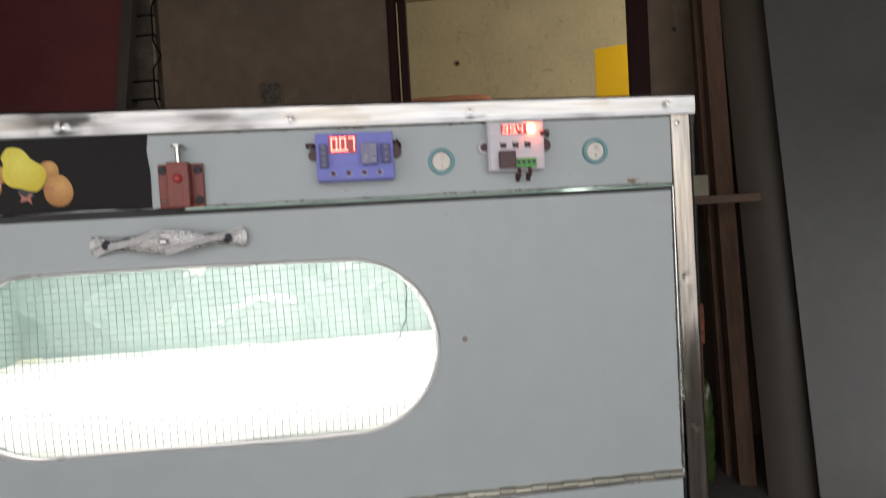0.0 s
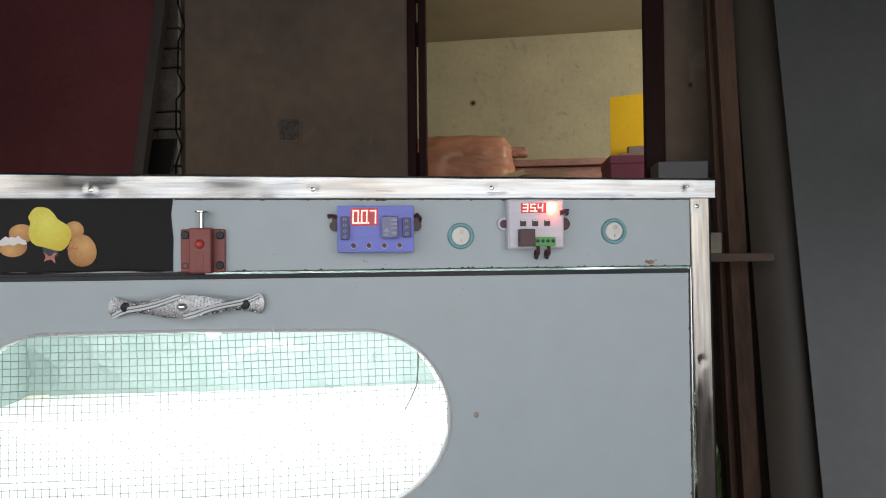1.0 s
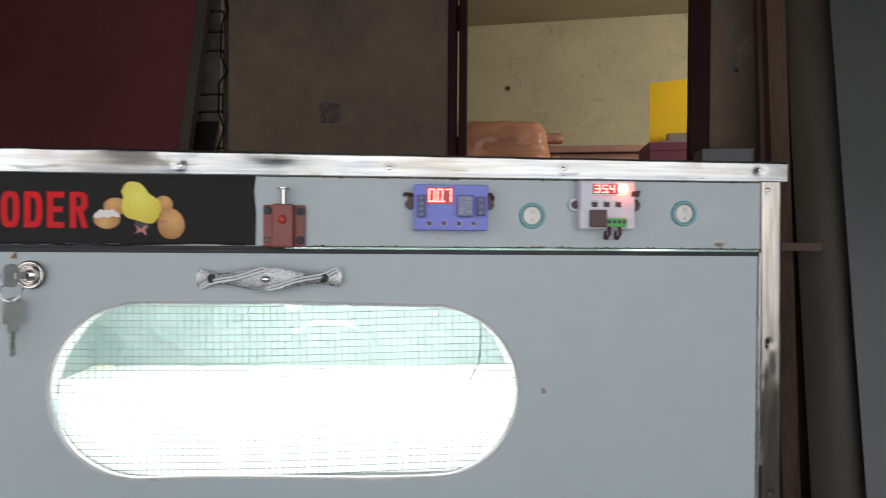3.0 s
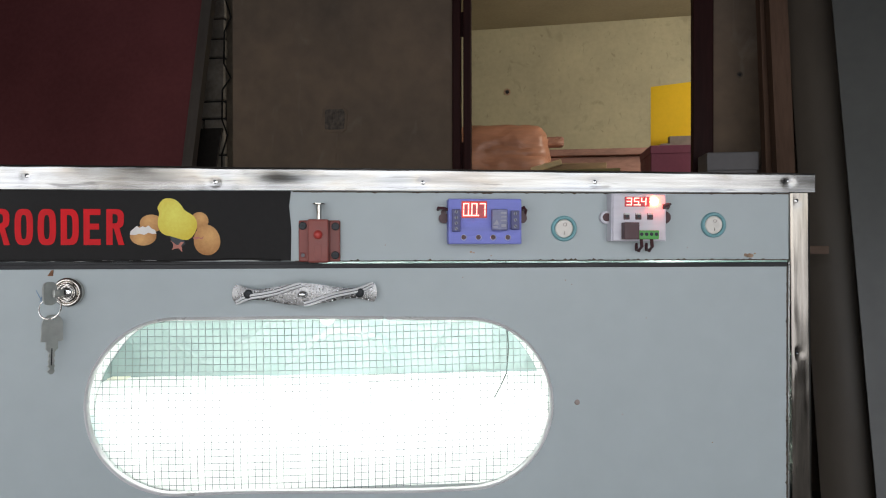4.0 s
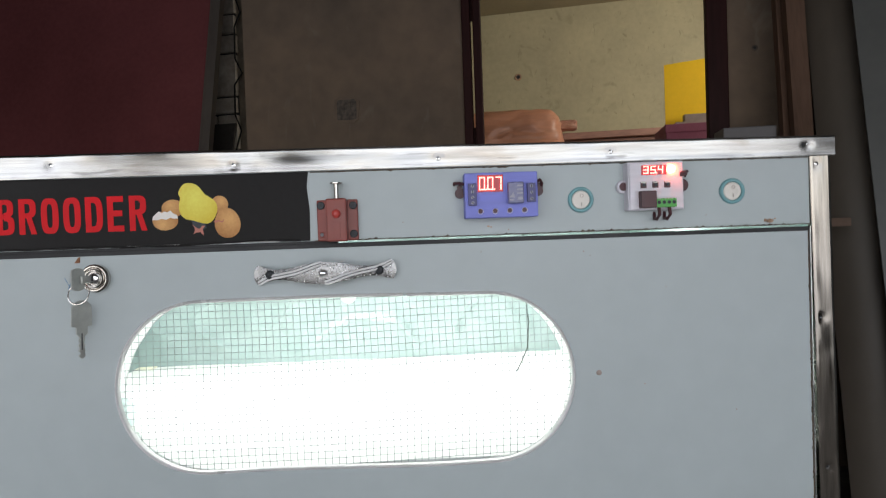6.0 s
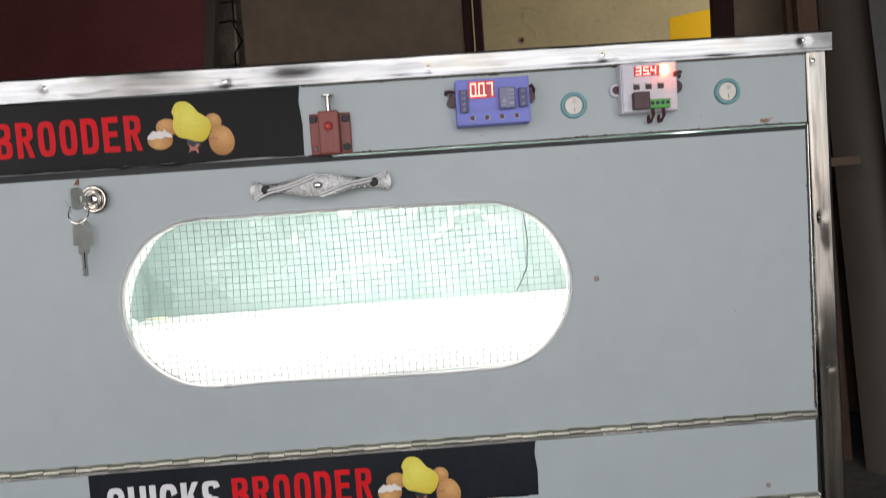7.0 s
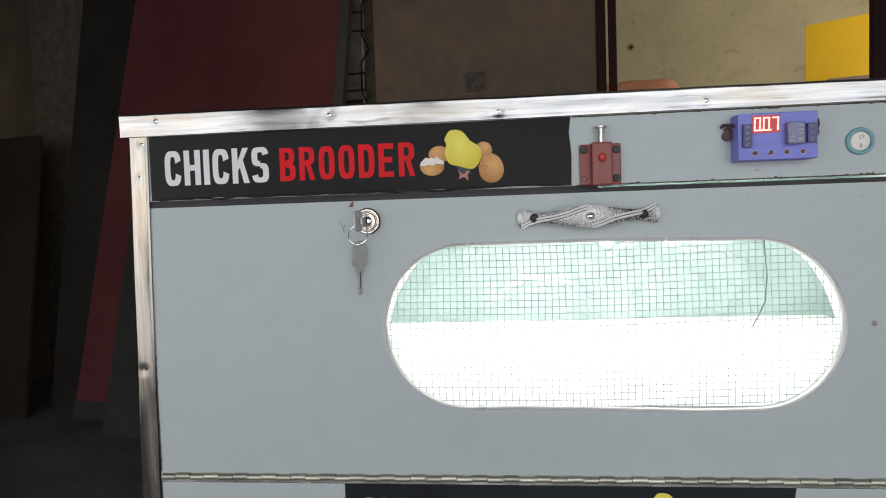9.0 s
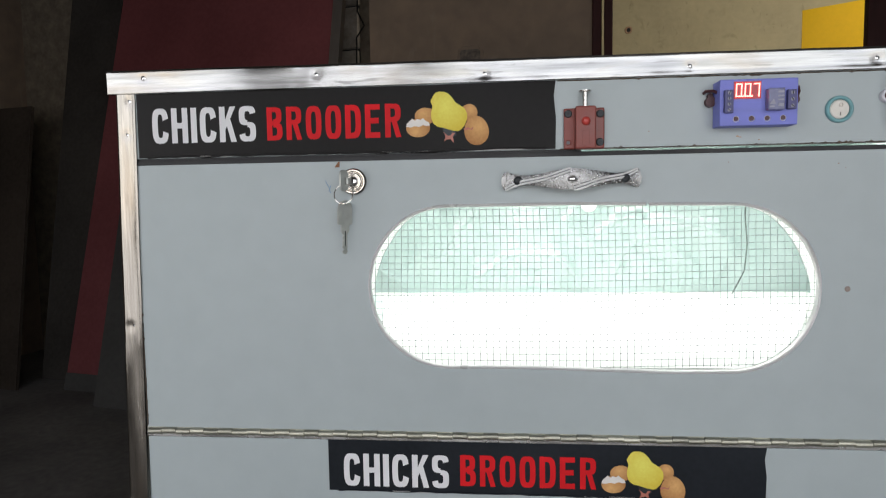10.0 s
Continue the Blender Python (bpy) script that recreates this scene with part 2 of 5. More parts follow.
DARKBOARD = mat("dark_board", (0.046, 0.041, 0.037), 0.85, spec=0.1, vary=0.2, scale=4)
FRAMEWOOD = mat("dark_red_frame", (0.034, 0.010, 0.010), 0.6, spec=0.15, vary=0.2, scale=10, fine=80, stretch=(1, 1, 0.1), bump=0.15)
TIMBER = mat("brown_timber", (0.135, 0.083, 0.060), 0.9, spec=0.1, vary=0.25, scale=12, fine=90, stretch=(1, 1, 0.06), bump=0.3, island=0.25)
TIMBER_FLAT = mat("sawn_timber", (0.30, 0.165, 0.128), 0.75, vary=0.22, scale=12, fine=90, stretch=(0.06, 1, 1), bump=0.3, island=0.25)
PALE_TIMBER = mat("pale_sawn_timber", (0.74, 0.62, 0.36), 0.75, vary=0.15, scale=12, fine=90, stretch=(0.06, 1, 1), bump=0.2)
SHEETROLL = mat("grey_roll", (0.094, 0.078, 0.062), 0.5, vary=0.10, scale=3, fine=30, bump=0.08, stretch=(1, 1, 0.3))
SACK = mat("orange_plastic_sheet", (0.56, 0.27, 0.17), 0.38, vary=0.12, scale=6, fine=30, bump=0.5, bump_scale=16, stretch=(0.5, 1, 2.2))
EDGING_TIN = mat("dull_edging_tin", (0.70, 0.69, 0.69), 0.34, 0.15, vary=0.06, scale=30, fine=200, bump=0.03, bump_scale=120)
DULLSACK = mat("dull_plastic_sheet", (0.38, 0.20, 0.14), 0.5, vary=0.15, scale=8, fine=30, bump=0.5, bump_scale=20)
YELLOW = mat("yellow_card", (0.86, 0.54, 0.008), 0.5, vary=0.04, scale=5)
PURPLE = mat("purple_box", (0.20, 0.05, 0.095), 0.55, vary=0.08, scale=8)
OFFCUT = mat("grey_offcut", (0.27, 0.25, 0.18), 0.75, vary=0.2, scale=12, fine=90, bump=0.2)
BATTEN = mat("dull_batten", (0.125, 0.082, 0.060), 0.8, vary=0.25, scale=12, fine=90, stretch=(0.06, 1, 1), bump=0.3)
TAN = mat("tan_sawn_timber", (0.40, 0.27, 0.15), 0.75, vary=0.2, scale=12, fine=90, stretch=(0.06, 1, 1), bump=0.2)
OLIVE = mat("mouldy_timber", (0.24, 0.22, 0.10), 0.8, vary=0.25, scale=20, fine=90, stretch=(0.2, 1, 1), bump=0.3)
BOOKLET = mat("booklet_paper", (0.30, 0.24, 0.21), 0.7, vary=0.1, scale=20)
GREYSHEET = mat("grey_blue_sheet", (0.118, 0.123, 0.120), 0.42, vary=0.08, scale=2.0, fine=30, bump=0.1, bump_scale=50)
GREENBAG = mat("dark_green_bag", (0.055, 0.10, 0.022), 0.35, vary=0.3, scale=14, fine=60, bump=0.5, bump_scale=40)
ORANGE = mat("orange_chipped_brick", (0.30, 0.105, 0.06), 0.85, vary=0.3, scale=30, fine=120, bump=0.6)
PAPER = mat("pale_backing_paper", (0.58, 0.57, 0.56), 0.5, vary=0.12, scale=60, fine=300)
GREYCARD = mat("grey_case", (0.165, 0.158, 0.165), 0.6, vary=0.06, scale=6)
OLDBOX = mat("grey_outlet", (0.11, 0.088, 0.07), 0.7, vary=0.3, scale=60)


# ---- mesh helpers ----
def bm_box(x0, x1, y0, y1, z0, z1, bevel=0.0, seg=2, bm=None):
    own = bm or bmesh.new()
    vs = [own.verts.new((x, y, z)) for x in (x0, x1) for y in (y0, y1) for z in (z0, z1)]
    fs = [own.faces.new([vs[i] for i in f]) for f in ((0, 1, 3, 2), (4, 6, 7, 5), (0, 4, 5, 1), (2, 3, 7, 6), (0, 2, 6, 4), (1, 5, 7, 3))]
    if bevel:
        es = list({e for f in fs for e in f.edges})
        bmesh.ops.bevel(own, geom=es, offset=bevel, segments=seg, affect="EDGES", profile=0.5)
    return own


def bm_disc(cx, cz, y0, y1, r, n=28, rx=None, bevel=0.0, bm=None):
    """A round piece whose axis runs along y, its front at y0."""
    own = bm or bmesh.new()
    rx = rx or r
    rings = [(y1, 1.0), (y0 + bevel, 1.0), (y0, 1.0 - bevel / r)] if bevel else [(y1, 1.0), (y0, 1.0)]
    loops = [[own.verts.new((cx + rx * k * math.cos(2 * math.pi * i / n), y, cz + r * k * math.sin(2 * math.pi * i / n))) for i in range(n)] for y, k in rings]
    for a, b in zip(loops, loops[1:]):
        for i in range(n):
            own.faces.new((a[i], a[(i + 1) % n], b[(i + 1) % n], b[i]))
    own.faces.new(loops[0][::-1])
    own.faces.new(loops[-1])
    return own


def bm_ring(cx, cz, y0, y1, r_out, r_in, n=40, bevel=0.001):
    own = bmesh.new()
    prof = [(r_out, y1), (r_out, y0 + bevel), (r_out - bevel, y0), (r_in + bevel, y0), (r_in, y0 + bevel), (r_in, y1)]
    loops = [[own.verts.new((cx + r * math.cos(2 * math.pi * i / n), y, cz + r * math.sin(2 * math.pi * i / n))) for i in range(n)] for r, y in prof]
    k = len(loops)
    for j in range(k):
        a, b = loops[j], loops[(j + 1) % k]
        for i in range(n):
            own.faces.new((a[i], a[(i + 1) % n], b[(i + 1) % n], b[i]))
    return own


def bm_dome(cx, cz, y_base, r, h, n=20, rings=6, bm=None, rx=None):
    own = bm or bmesh.new()
    rx = rx or r
    loops = []
    for j in range(rings):
        a = j / rings * math.pi / 2
        loops.append([own.verts.new((cx + rx * math.cos(a) * math.cos(2 * math.pi * i / n), y_base - h * math.sin(a), cz + r * math.cos(a) * math.sin(2 * math.pi * i / n))) for i in range(n)])
    tip = own.verts.new((cx, y_base - h, cz))
    for a, b in zip(loops, loops[1:]):
        for i in range(n):
            own.faces.new((a[i], a[(i + 1) % n], b[(i + 1) % n], b[i]))
    for i in range(n):
        own.faces.new((loops[-1][i], loops[-1][(i + 1) % n], tip))
    own.faces.new(loops[0][::-1])
    return own


def bm_tube(points, radius, n=8, closed=False, bm=None):
    own = bm or bmesh.new()
    pts = [Vector(p) for p in points]
    rad = radius if isinstance(radius, (list, tuple)) else [radius] * len(pts)
    loops = []
    m = len(pts)
    for i, p in enumerate(pts):
        a = pts[(i - 1) % m] if closed or i > 0 else p
        b = pts[(i + 1) % m] if closed or i < m - 1 else p
        d = (b - a).normalized()
        up = Vector((0, 1, 0)) if abs(d.y) < 0.9 else Vector((1, 0, 0))
        s = d.cross(up).normalized()
        u = s.cross(d)
        loops.append([own.verts.new(p + rad[i] * (math.cos(2 * math.pi * k / n) * s + math.sin(2 * math.pi * k / n) * u)) for k in range(n)])
    for i in range(m if closed else m - 1):
        a, b = loops[i], loops[(i + 1) % m]
        for k in range(n):
            own.faces.new((a[k], a[(k + 1) % n], b[(k + 1) % n], b[k]))
    if not closed:
        own.faces.new(loops[0][::-1])
        own.faces.new(loops[-1])
    return own


def bm_plate(outline, y0, y1, bm=None):
    """A flat piece in the upright plane: an outline of (x, z), its front at y0."""
    own = bm or bmesh.new()
    f = [own.verts.new((x, y0, z)) for x, z in outline]
    b = [own.verts.new((x, y1, z)) for x, z in outline]
    n = len(outline)
    own.faces.new(f)
    own.faces.new(b[::-1])
    for i in range(n):
        own.faces.new((f[i], b[i], b[(i + 1) % n], f[(i + 1) % n]))
    return own


def oval(cx, cz, rx, rz, y, n=32, tilt=0.0, egg=0.0):
    bm = bmesh.new()
    c, s = math.cos(radians(tilt)), math.sin(radians(tilt))
    vs = []
    for i in range(n):
        a = 2 * math.pi * i / n
        u, v = rx * math.cos(a) * (1 - egg * math.sin(a)), rz * math.sin(a)
        vs.append(bm.verts.new((cx + c * u - s * v, y, cz + s * u + c * v)))
    bm.faces.new(vs)
    return bm


def bm_merge(*parts):
    out = bmesh.new()
    for p in parts:
        me = bpy.data.meshes.new("tmp")
        p.to_mesh(me)
        p.free()
        out.from_mesh(me)
        bpy.data.meshes.remove(me)
    return out


def turned(bm, m):
    bmesh.ops.transform(bm, matrix=m, verts=bm.verts)
    return bm


def part(name, bm, material, parent=None, label="", smooth=False):
    me = bpy.data.meshes.new(name)
    bmesh.ops.recalc_face_normals(bm, faces=bm.faces)
    bm.to_mesh(me)
    bm.free()
    me.materials.append(material)
    if smooth:
        for p in me.polygons:
            p.use_smooth = True
        me.set_sharp_from_angle(angle=radians(40))
    ob = new(name, me)
    if parent:
        ob.parent = parent
    if label:
        ob["label"] = label
    return ob


def thing(name, label, category, group="", at=(0, 0, 0)):
    ob = new(name)
    ob.empty_display_size = 0.05
    ob.location = at
    return tagged(ob, label, category, group)


def structure(name, bm, material, label=""):
    return tagged(part(name, bm, material), label, kind="structure")


# ---- the workshop ----
F = 0.58        # front face of the cabinet


def room(bm):
    return turned(bm, B)


structure("floor", room(bm_box(-3.1, 3.1, -3.7, 2.9, -0.15, 0.0)), CONCRETE, "dark worn concrete floor")
structure("ground", room(bm_box(-60, 60, -80, -3.704, -0.2, -0.02)), YARD, "dusty yard outside the gate")
structure("ceiling", room(bm_box(-3.1, 3.1, -3.7, 0.42, 2.6, 2.75)), CEIL, "grey workshop ceiling")
structure("wall_north", room(bm_merge(bm_box(-0.891, -0.042, 0, 0.15, 0, 2.6), bm_box(0.852, 2.98, 0, 0.15, 0, 2.6), bm_box(-0.042, 0.852, 0, 0.15, 2.1, 2.6))), PLASTER, "bare grey-brown plastered wall")
masonry = structure("wall_masonry", room(bm_box(-3.1, -0.893, 0.235, 0.40, 0, 2.6)), MORTAR, "unplastered block wall with open joints")
structure("wall_east", room(bm_box(2.98, 3.1, -3.7, 0.15, 0, 2.6)), WALLPAINT, "smooth grey painted side wall")
structure("wall_west", room(bm_box(-3.1, -2.98, -3.7, 0.235, 0, 2.6)), PLASTER, "bare plastered side wall")
# gate posts and lintel added to band tin reflections and dim the upper walls
structure("wall_south", room(bm_merge(bm_box(-2.98, -1.8, -3.7, -3.6, 0, 2.6), bm_box(2.5, 2.98, -3.7, -3.6, 0, 2.6), bm_box(-0.04, 0.11, -3.7, -3.6, 0, 1.68), bm_box(-0.62, -0.38, -3.7, -3.6, 0, 1.68), bm_box(-1.8, 2.5, -3.7, -3.6, 1.68, 2.6))), PLASTER, "unseen plastered wall, its wide gate and posts added to shape the daylight")

# further room
structure("far_wall_north", room(turned(bm_box(-1.4, 2.6, 0, 0.15, 0, 2.7), pose(0.05, 2.385, 0, 0, 0, -2.4))), CREAM, "cream plastered wall of the further room")
structure("far_ceiling", room(bm_box(-0.9, 2.4, 0.15, 2.9, 2.455, 2.598)), FAR_CEIL, "dull ceiling of the further room")
structure("far_wall_west", room(bm_box(-1.05, -0.893, 0.405, 2.9, 0, 2.5)), CREAM, "cream side wall of the further room")
structure("far_wall_east", room(bm_merge(bm_box(2.3, 2.4, 0.15, 2.9, 0, 1.25), bm_box(2.3, 2.4, 0.15, 2.9, 2.25, 2.6), bm_box(2.3, 2.4, 0.15, 0.2, 1.25, 2.25), bm_box(2.3, 2.4, 0.92, 2.9, 1.25, 2.25))), CREAM, "cream side wall with an assumed window opening, out of view")

# door frame: two posts with a slit between them on one side
door_frame = tagged(new("door_1"), "dark red wooden door frame, no leaf", kind="structure")
for x0, x1 in ((-0.042, -0.011), (-0.002, 0.026), (0.785, 0.852)):
    part("post", room(bm_box(x0, x1, -0.02, 0.015, 0, 2.1, 0.004)), FRAMEWOOD, door_frame)
part("block", room(bm_merge(bm_box(-0.011, -0.002, 0, 0.012, 1.585, 1.672), bm_box(-0.011, -0.002, 0, 0.012, 1.745, 2.1), bm_box(-0.011, -0.002, 0, 0.012, 0, 1.2))), FRAMEWOOD, door_frame)
part("head", room(bm_box(0.026, 0.785, -0.02, 0.16, 2.04, 2.1, 0.004)), FRAMEWOOD, door_frame)

# old flush outlet box in the plaster
outlet = thing("wall_outlet", "old grey socket box set in bare plaster", "wall outlet")
outlet.matrix_world = B @ pose(-0.487, 0, 1.298)


def ragged_ring(r_out, r_in, y0, y1, seed, square=0.72, n=48):
    """A broken, squarish collar of crumbled plaster."""
    bm = bmesh.new()
    loops = []
    for rr, y in ((r_out, y1), (r_out * 0.93, y0), (r_in, y0 + 0.002), (r_in * 0.96, y1)):
        row = []
        for i in range(n):
            a = 2 * math.pi * i / n
            k = 1 + 0.16 * noise.noise(Vector((math.cos(a) * 2.2 + seed, math.sin(a) * 2.2, rr * 40)))
            c, q = math.cos(a), math.sin(a)
            row.append(bm.verts.new((rr * k * math.copysign(abs(c) ** square, c), y, rr * k * math.copysign(abs(q) ** square, q))))
        loops.append(row)
    for p, q in zip(loops, loops[1:]):
        for i in range(n):
            bm.faces.new((p[i], p[(i + 1) % n], q[(i + 1) % n], q[i]))
    return bm


part("box_rim", ragged_ring(0.053, 0.040, -0.003, 0.006, 2.0, 0.5), PLASTER, outlet, "crumbled plaster rim", True)
part("socket_face", bm_box(-0.038, 0.038, -0.0015, 0.006, -0.038, 0.038, 0.001), OLDBOX, outlet)
part("box_lug", bm_box(-0.017, -0.007, -0.004, 0.004, -0.012, 0.024, 0.002), OLDBOX, outlet)
part("box_lug", bm_box(0.003, 0.017, -0.004, 0.004, -0.002, 0.030, 0.002), OLDBOX, outlet)
part("patched_chase", turned(ragged_ring(0.016, 0.004, -0.0012, 0.002, 5.0, 0.9), pose(0.012, 0, -0.20) @ Matrix.Diagonal((0.7, 1, 9.5, 1))), PLASTER, outlet, "patched strip of plaster below the box", True)
plug = thing("wall_plug", "small dark fixing hole in the plaster", "wall plug")
plug.matrix_world = B @ pose(0.941, 0, 1.405)
part("plug_rim", bm_ring(0, 0, -0.002, 0.01, 0.010, 0.005, 16, 0.001), OLDBOX, plug)
part("plug_bottom", bm_disc(0, 0, -0.001, 0.01, 0.006, 12), BLACK, plug)


# ---- the brooder cabinet ----
LX, RX = -0.597, 0.309          # outer sides
TOP, BACK = 0.8895, 1.125
brooder = thing("brooder_cabinet", "grey laminate chick brooder cabinet with tin-edged corners, lamp lit inside", "brooder", at=(0, 0, 0))

part("side_panel", bm_box(LX + 0.002, LX + 0.016, F + 0.004, BACK, 0.05, TOP - 0.004, 0.001), PANEL, brooder)
part("side_panel", bm_box(RX - 0.010, RX - 0.004, F + 0.004, BACK, 0.05, TOP - 0.004, 0.001), PANEL, brooder)
part("top_panel", bm_box(LX + 0.004, RX - 0.004, F + 0.003, BACK + 0.01, TOP - 0.0035, TOP + 0.010 - 0.012, 0.0005), PANEL, brooder)
part("back_panel", bm_box(LX + 0.002, RX - 0.002, BACK, BACK + 0.012, 0.05, TOP - 0.004), PANEL, brooder)
part("lower_panel", bm_box(-0.583, 0.287, F + 0.001, F + 0.013, 0.05, 0.4515, 0.0008), PANEL, brooder)
for fx in (LX + 0.03, RX - 0.03):
    for fy in (F + 0.04, BACK - 0.03):
        part("foot", turned(bm_disc(0, 0, 0.0, 0.05, 0.018, 16), pose(fx, fy, 0.0, 90, 0, 0)), BLACK, brooder)

# lit inside: liner and floor sheet


def crumpled(x0, x1, z0, z1, y, n=150, m=54):
    """A loosely hung plastic sheet with soft folds and sharp creases."""
    bm = bmesh.new()
    grid = []
    for i in range(n + 1):
        col = []
        for j in range(m + 1):
            x, z = x0 + (x1 - x0) * i / n, z0 + (z1 - z0) * j / m
            a = Vector((x * 9 + z * 5, z * 11 - x * 4, 4.2))
            crease = 1 - abs(noise.noise(a)) * 2
            fold = noise.noise(Vector((x * 4, z * 6, 1.3)))
            fine = 1 - abs(noise.noise(a * 2.6 + Vector((3, 1, 0)))) * 2
            d = 0.010 * fold + 0.0075 * max(0.0, crease) ** 2 + 0.0020 * max(0.0, fine) ** 2
            col.append(bm.verts.new((x, y - 0.004 - d if 0 < j else y, z)))
        grid.append(col)
    for i in range(n):
        for j in range(m):
            bm.faces.new((grid[i][j], grid[i + 1][j], grid[i + 1][j + 1], grid[i][j + 1]))
    back = [bm.verts.new((x, y + 0.008, z)) for x, z in ((x0, z0), (x1, z0), (x1, z1), (x0, z1))]
    bm.faces.new(back)
    return bm


part("back_liner", crumpled(-0.566, 0.298, 0.596, 0.868, 1.100), MINT, brooder, "pale mint plastic liner, creased", True)
part("side_liner", bm_box(-0.570, -0.566, F + 0.014, 1.106, 0.56, 0.868), MINT, brooder)
part("side_liner", bm_box(0.298, 0.3008, F + 0.014, 1.106, 0.56, 0.868), MINT, brooder)
part("roof_liner", bm_box(-0.566, 0.298, F + 0.014, 1.100, 0.864, 0.868), MINT, brooder)
part("floor_sheet", bm_box(-0.566, 0.298, F + 0.016, 1.100, 0.594, 0.602), LINER_FLOOR, brooder, "white floor sheet in full lamplight")
part("paper_scrap", bm_box(-0.565, -0.535, 1.072, 1.098, 0.602, 0.6045, 0.001), SCRAP, brooder, "pale yellow paper scrap")


def jagged(x0, x1, z, up, depth=0.0016, n=240, seed=3, amount=0.5):
    """A ragged thin line of chipped board along a cut edge."""
    r = random.Random(seed)
    lo, hi = [], []
    for i in range(n + 1):
        x = x0 + (x1 - x0) * i / n
        k = r.random() ** 4 * depth * (1 if r.random() < amount else 0.15)
        hi.append((x, z + up * (0.0006 + k)))
        lo.append((x, z - up * 0.0003))
    bm = bmesh.new()
    f = [bm.verts.new((x, F - 0.0006, zz)) for x, zz in hi]
    b = [bm.verts.new((x, F - 0.0006, zz)) for x, zz in lo]
    f2 = [bm.verts.new((x, F + 0.001, zz)) for x, zz in hi]
    for i in range(n):
        bm.faces.new((f[i], f[i + 1], b[i + 1], b[i]))
        bm.faces.new((f[i], f2[i], f2[i + 1], f[i + 1]))
    return bm


def tin_strip(x0, x1, z0, z1, y, along, seed, depth=0.0007, skew=0.0, wrap=0.0, lean=0.0, dimples=()):
    """A hand-folded tin angle: dented face, folded-back edges."""
    long, across = (x1 - x0, z1 - z0) if along == "x" else (z1 - z0, x1 - x0)
    n, m = max(8, int(long / 0.0025)), 14
    bm = bmesh.new()
    grid = []
    for i in range(n + 1):
        row = []
        for j in range(m + 1):
            u, v = i / n, j / m
            x, z = (x0 + long * u, z0 + across * v) if along == "x" else (x0 + across * v, z0 + long * u)
            kx, kz = (7, 40) if along == "x" else (40, 7)
            p = Vector((x * kx + seed, z * kz, seed * 1.7))
            d = noise.noise(p) * depth + noise.noise(p * 2.7) * depth * 0.22
            # hammer marks: shallow facets with sharp ends along the length
            cell = noise.noise(Vector(((x if along == "x" else z) * 19 + seed * 3, seed, 0)))
            d += (v - 0.5) * across * (0.06 if along == "x" else 0.03) * max(-1.0, min(1.0, 6 * (cell - 0.28))) * (0.5 + 0.5 * noise.noise(Vector((seed, (x + z) * 33, 1))))
            for px, pz in dimples:
                q = ((x - px) ** 2 + (z - pz) ** 2) ** 0.5
                if q < 0.0075:
                    d += 0.00045 * (0.5 + 0.5 * math.cos(math.pi * q / 0.0075))
            edge = min(v, 1 - v)
            roll = 0.0008 * (1 - min(1, edge * m / 1.0)) if edge < 1 / m else 0
            if along == "x" and v < 0.16:
                roll = -0.00022 if v < 0.08 else -0.00022 * (0.16 - v) / 0.08
            wob = noise.noise(Vector((u * long * 14, seed, 0))) * 0.00035
            if along == "x":
                z += wob + skew * u * v
            else:
                x += wob + skew * (1 - u)
            row.append(bm.verts.new((x, y + d + roll + lean * (v - 0.5), z)))
        grid.append(row)
    for i in range(n):
        for j in range(m):
            bm.faces.new((grid[i][j], grid[i + 1][j], grid[i + 1][j + 1], grid[i][j + 1]))
    back = []
    rim = [r[0] for r in grid] + grid[-1][1:] + [r[-1] for r in grid[::-1]][1:] + grid[0][::-1][1:-1]
    for v in rim:
        back.append(bm.verts.new((v.co.x, F + 0.0035 + wrap, v.co.z)))
    for i in range(len(rim)):
        k = (i + 1) % len(rim)
        bm.faces.new((rim[i], rim[k], back[k], back[i]))
    return bm


# fascia with the switches, and the black strip that fills the gap under the sign
fascia = part("fascia", bm_box(-0.583, 0.2885, F, F + 0.012, 0.8105, 0.889, 0.0006), PANEL, brooder, "grey fascia board with chipped lower edge")
part("chipped_edge", jagged(-0.170, 0.288, 0.8105, 1, seed=5), CUT_EDGE, fascia)
part("chipped_edge", jagged(-0.172, 0.288, 0.8728, -1, 0.0012, seed=6), CUT_EDGE, fascia)
part("under_sign_strip", bm_box(-0.582, -0.15, F + 0.0015, F + 0.010, 0.8045, 0.8110, 0.0008), BLACK, brooder)
part("dirt_patch", bm_merge(*[bm_disc(0.243 + 0.011 * random.random(), 0.8135 + 0.002 * random.random(), F - 0.0006 - 0.00006 * k, F + 0.001, 0.0006 + 0.0008 * random.random(), 7, 0.0014) for k in range(14)]), DIRT, brooder)

for sx, sz, sr in ((-0.0125, 0.8185, 0.0009), (-0.010, 0.8178, 0.0006), (0.006, 0.8150, 0.0005), (0.190, 0.8220, 0.0004), (-0.09, 0.825, 0.0004), (0.255, 0.8165, 0.0007)):
    part("dirt_speck", bm_disc(sx, sz, F - 0.0003, F + 0.001, sr, 8, sr * 1.5), DIRT, brooder)

# folded tin edging with its screws
TOP_SCREWS = [(-0.567, 0.8875), (-0.396, 0.885), (-0.238, 0.8805), (-0.056, 0.881), (0.101, 0.8825), (0.2845, 0.8845)]
LEFT_SCREWS = [(-0.5835, 0.866), (-0.587, 0.834), (-0.5905, 0.645), (-0.593, 0.47), (-0.597, 0.2)]
RIGHT_SCREWS = [(0.2945, 0.866), (0.2950, 0.7225), (0.2985, 0.582), (0.3005, 0.35)]
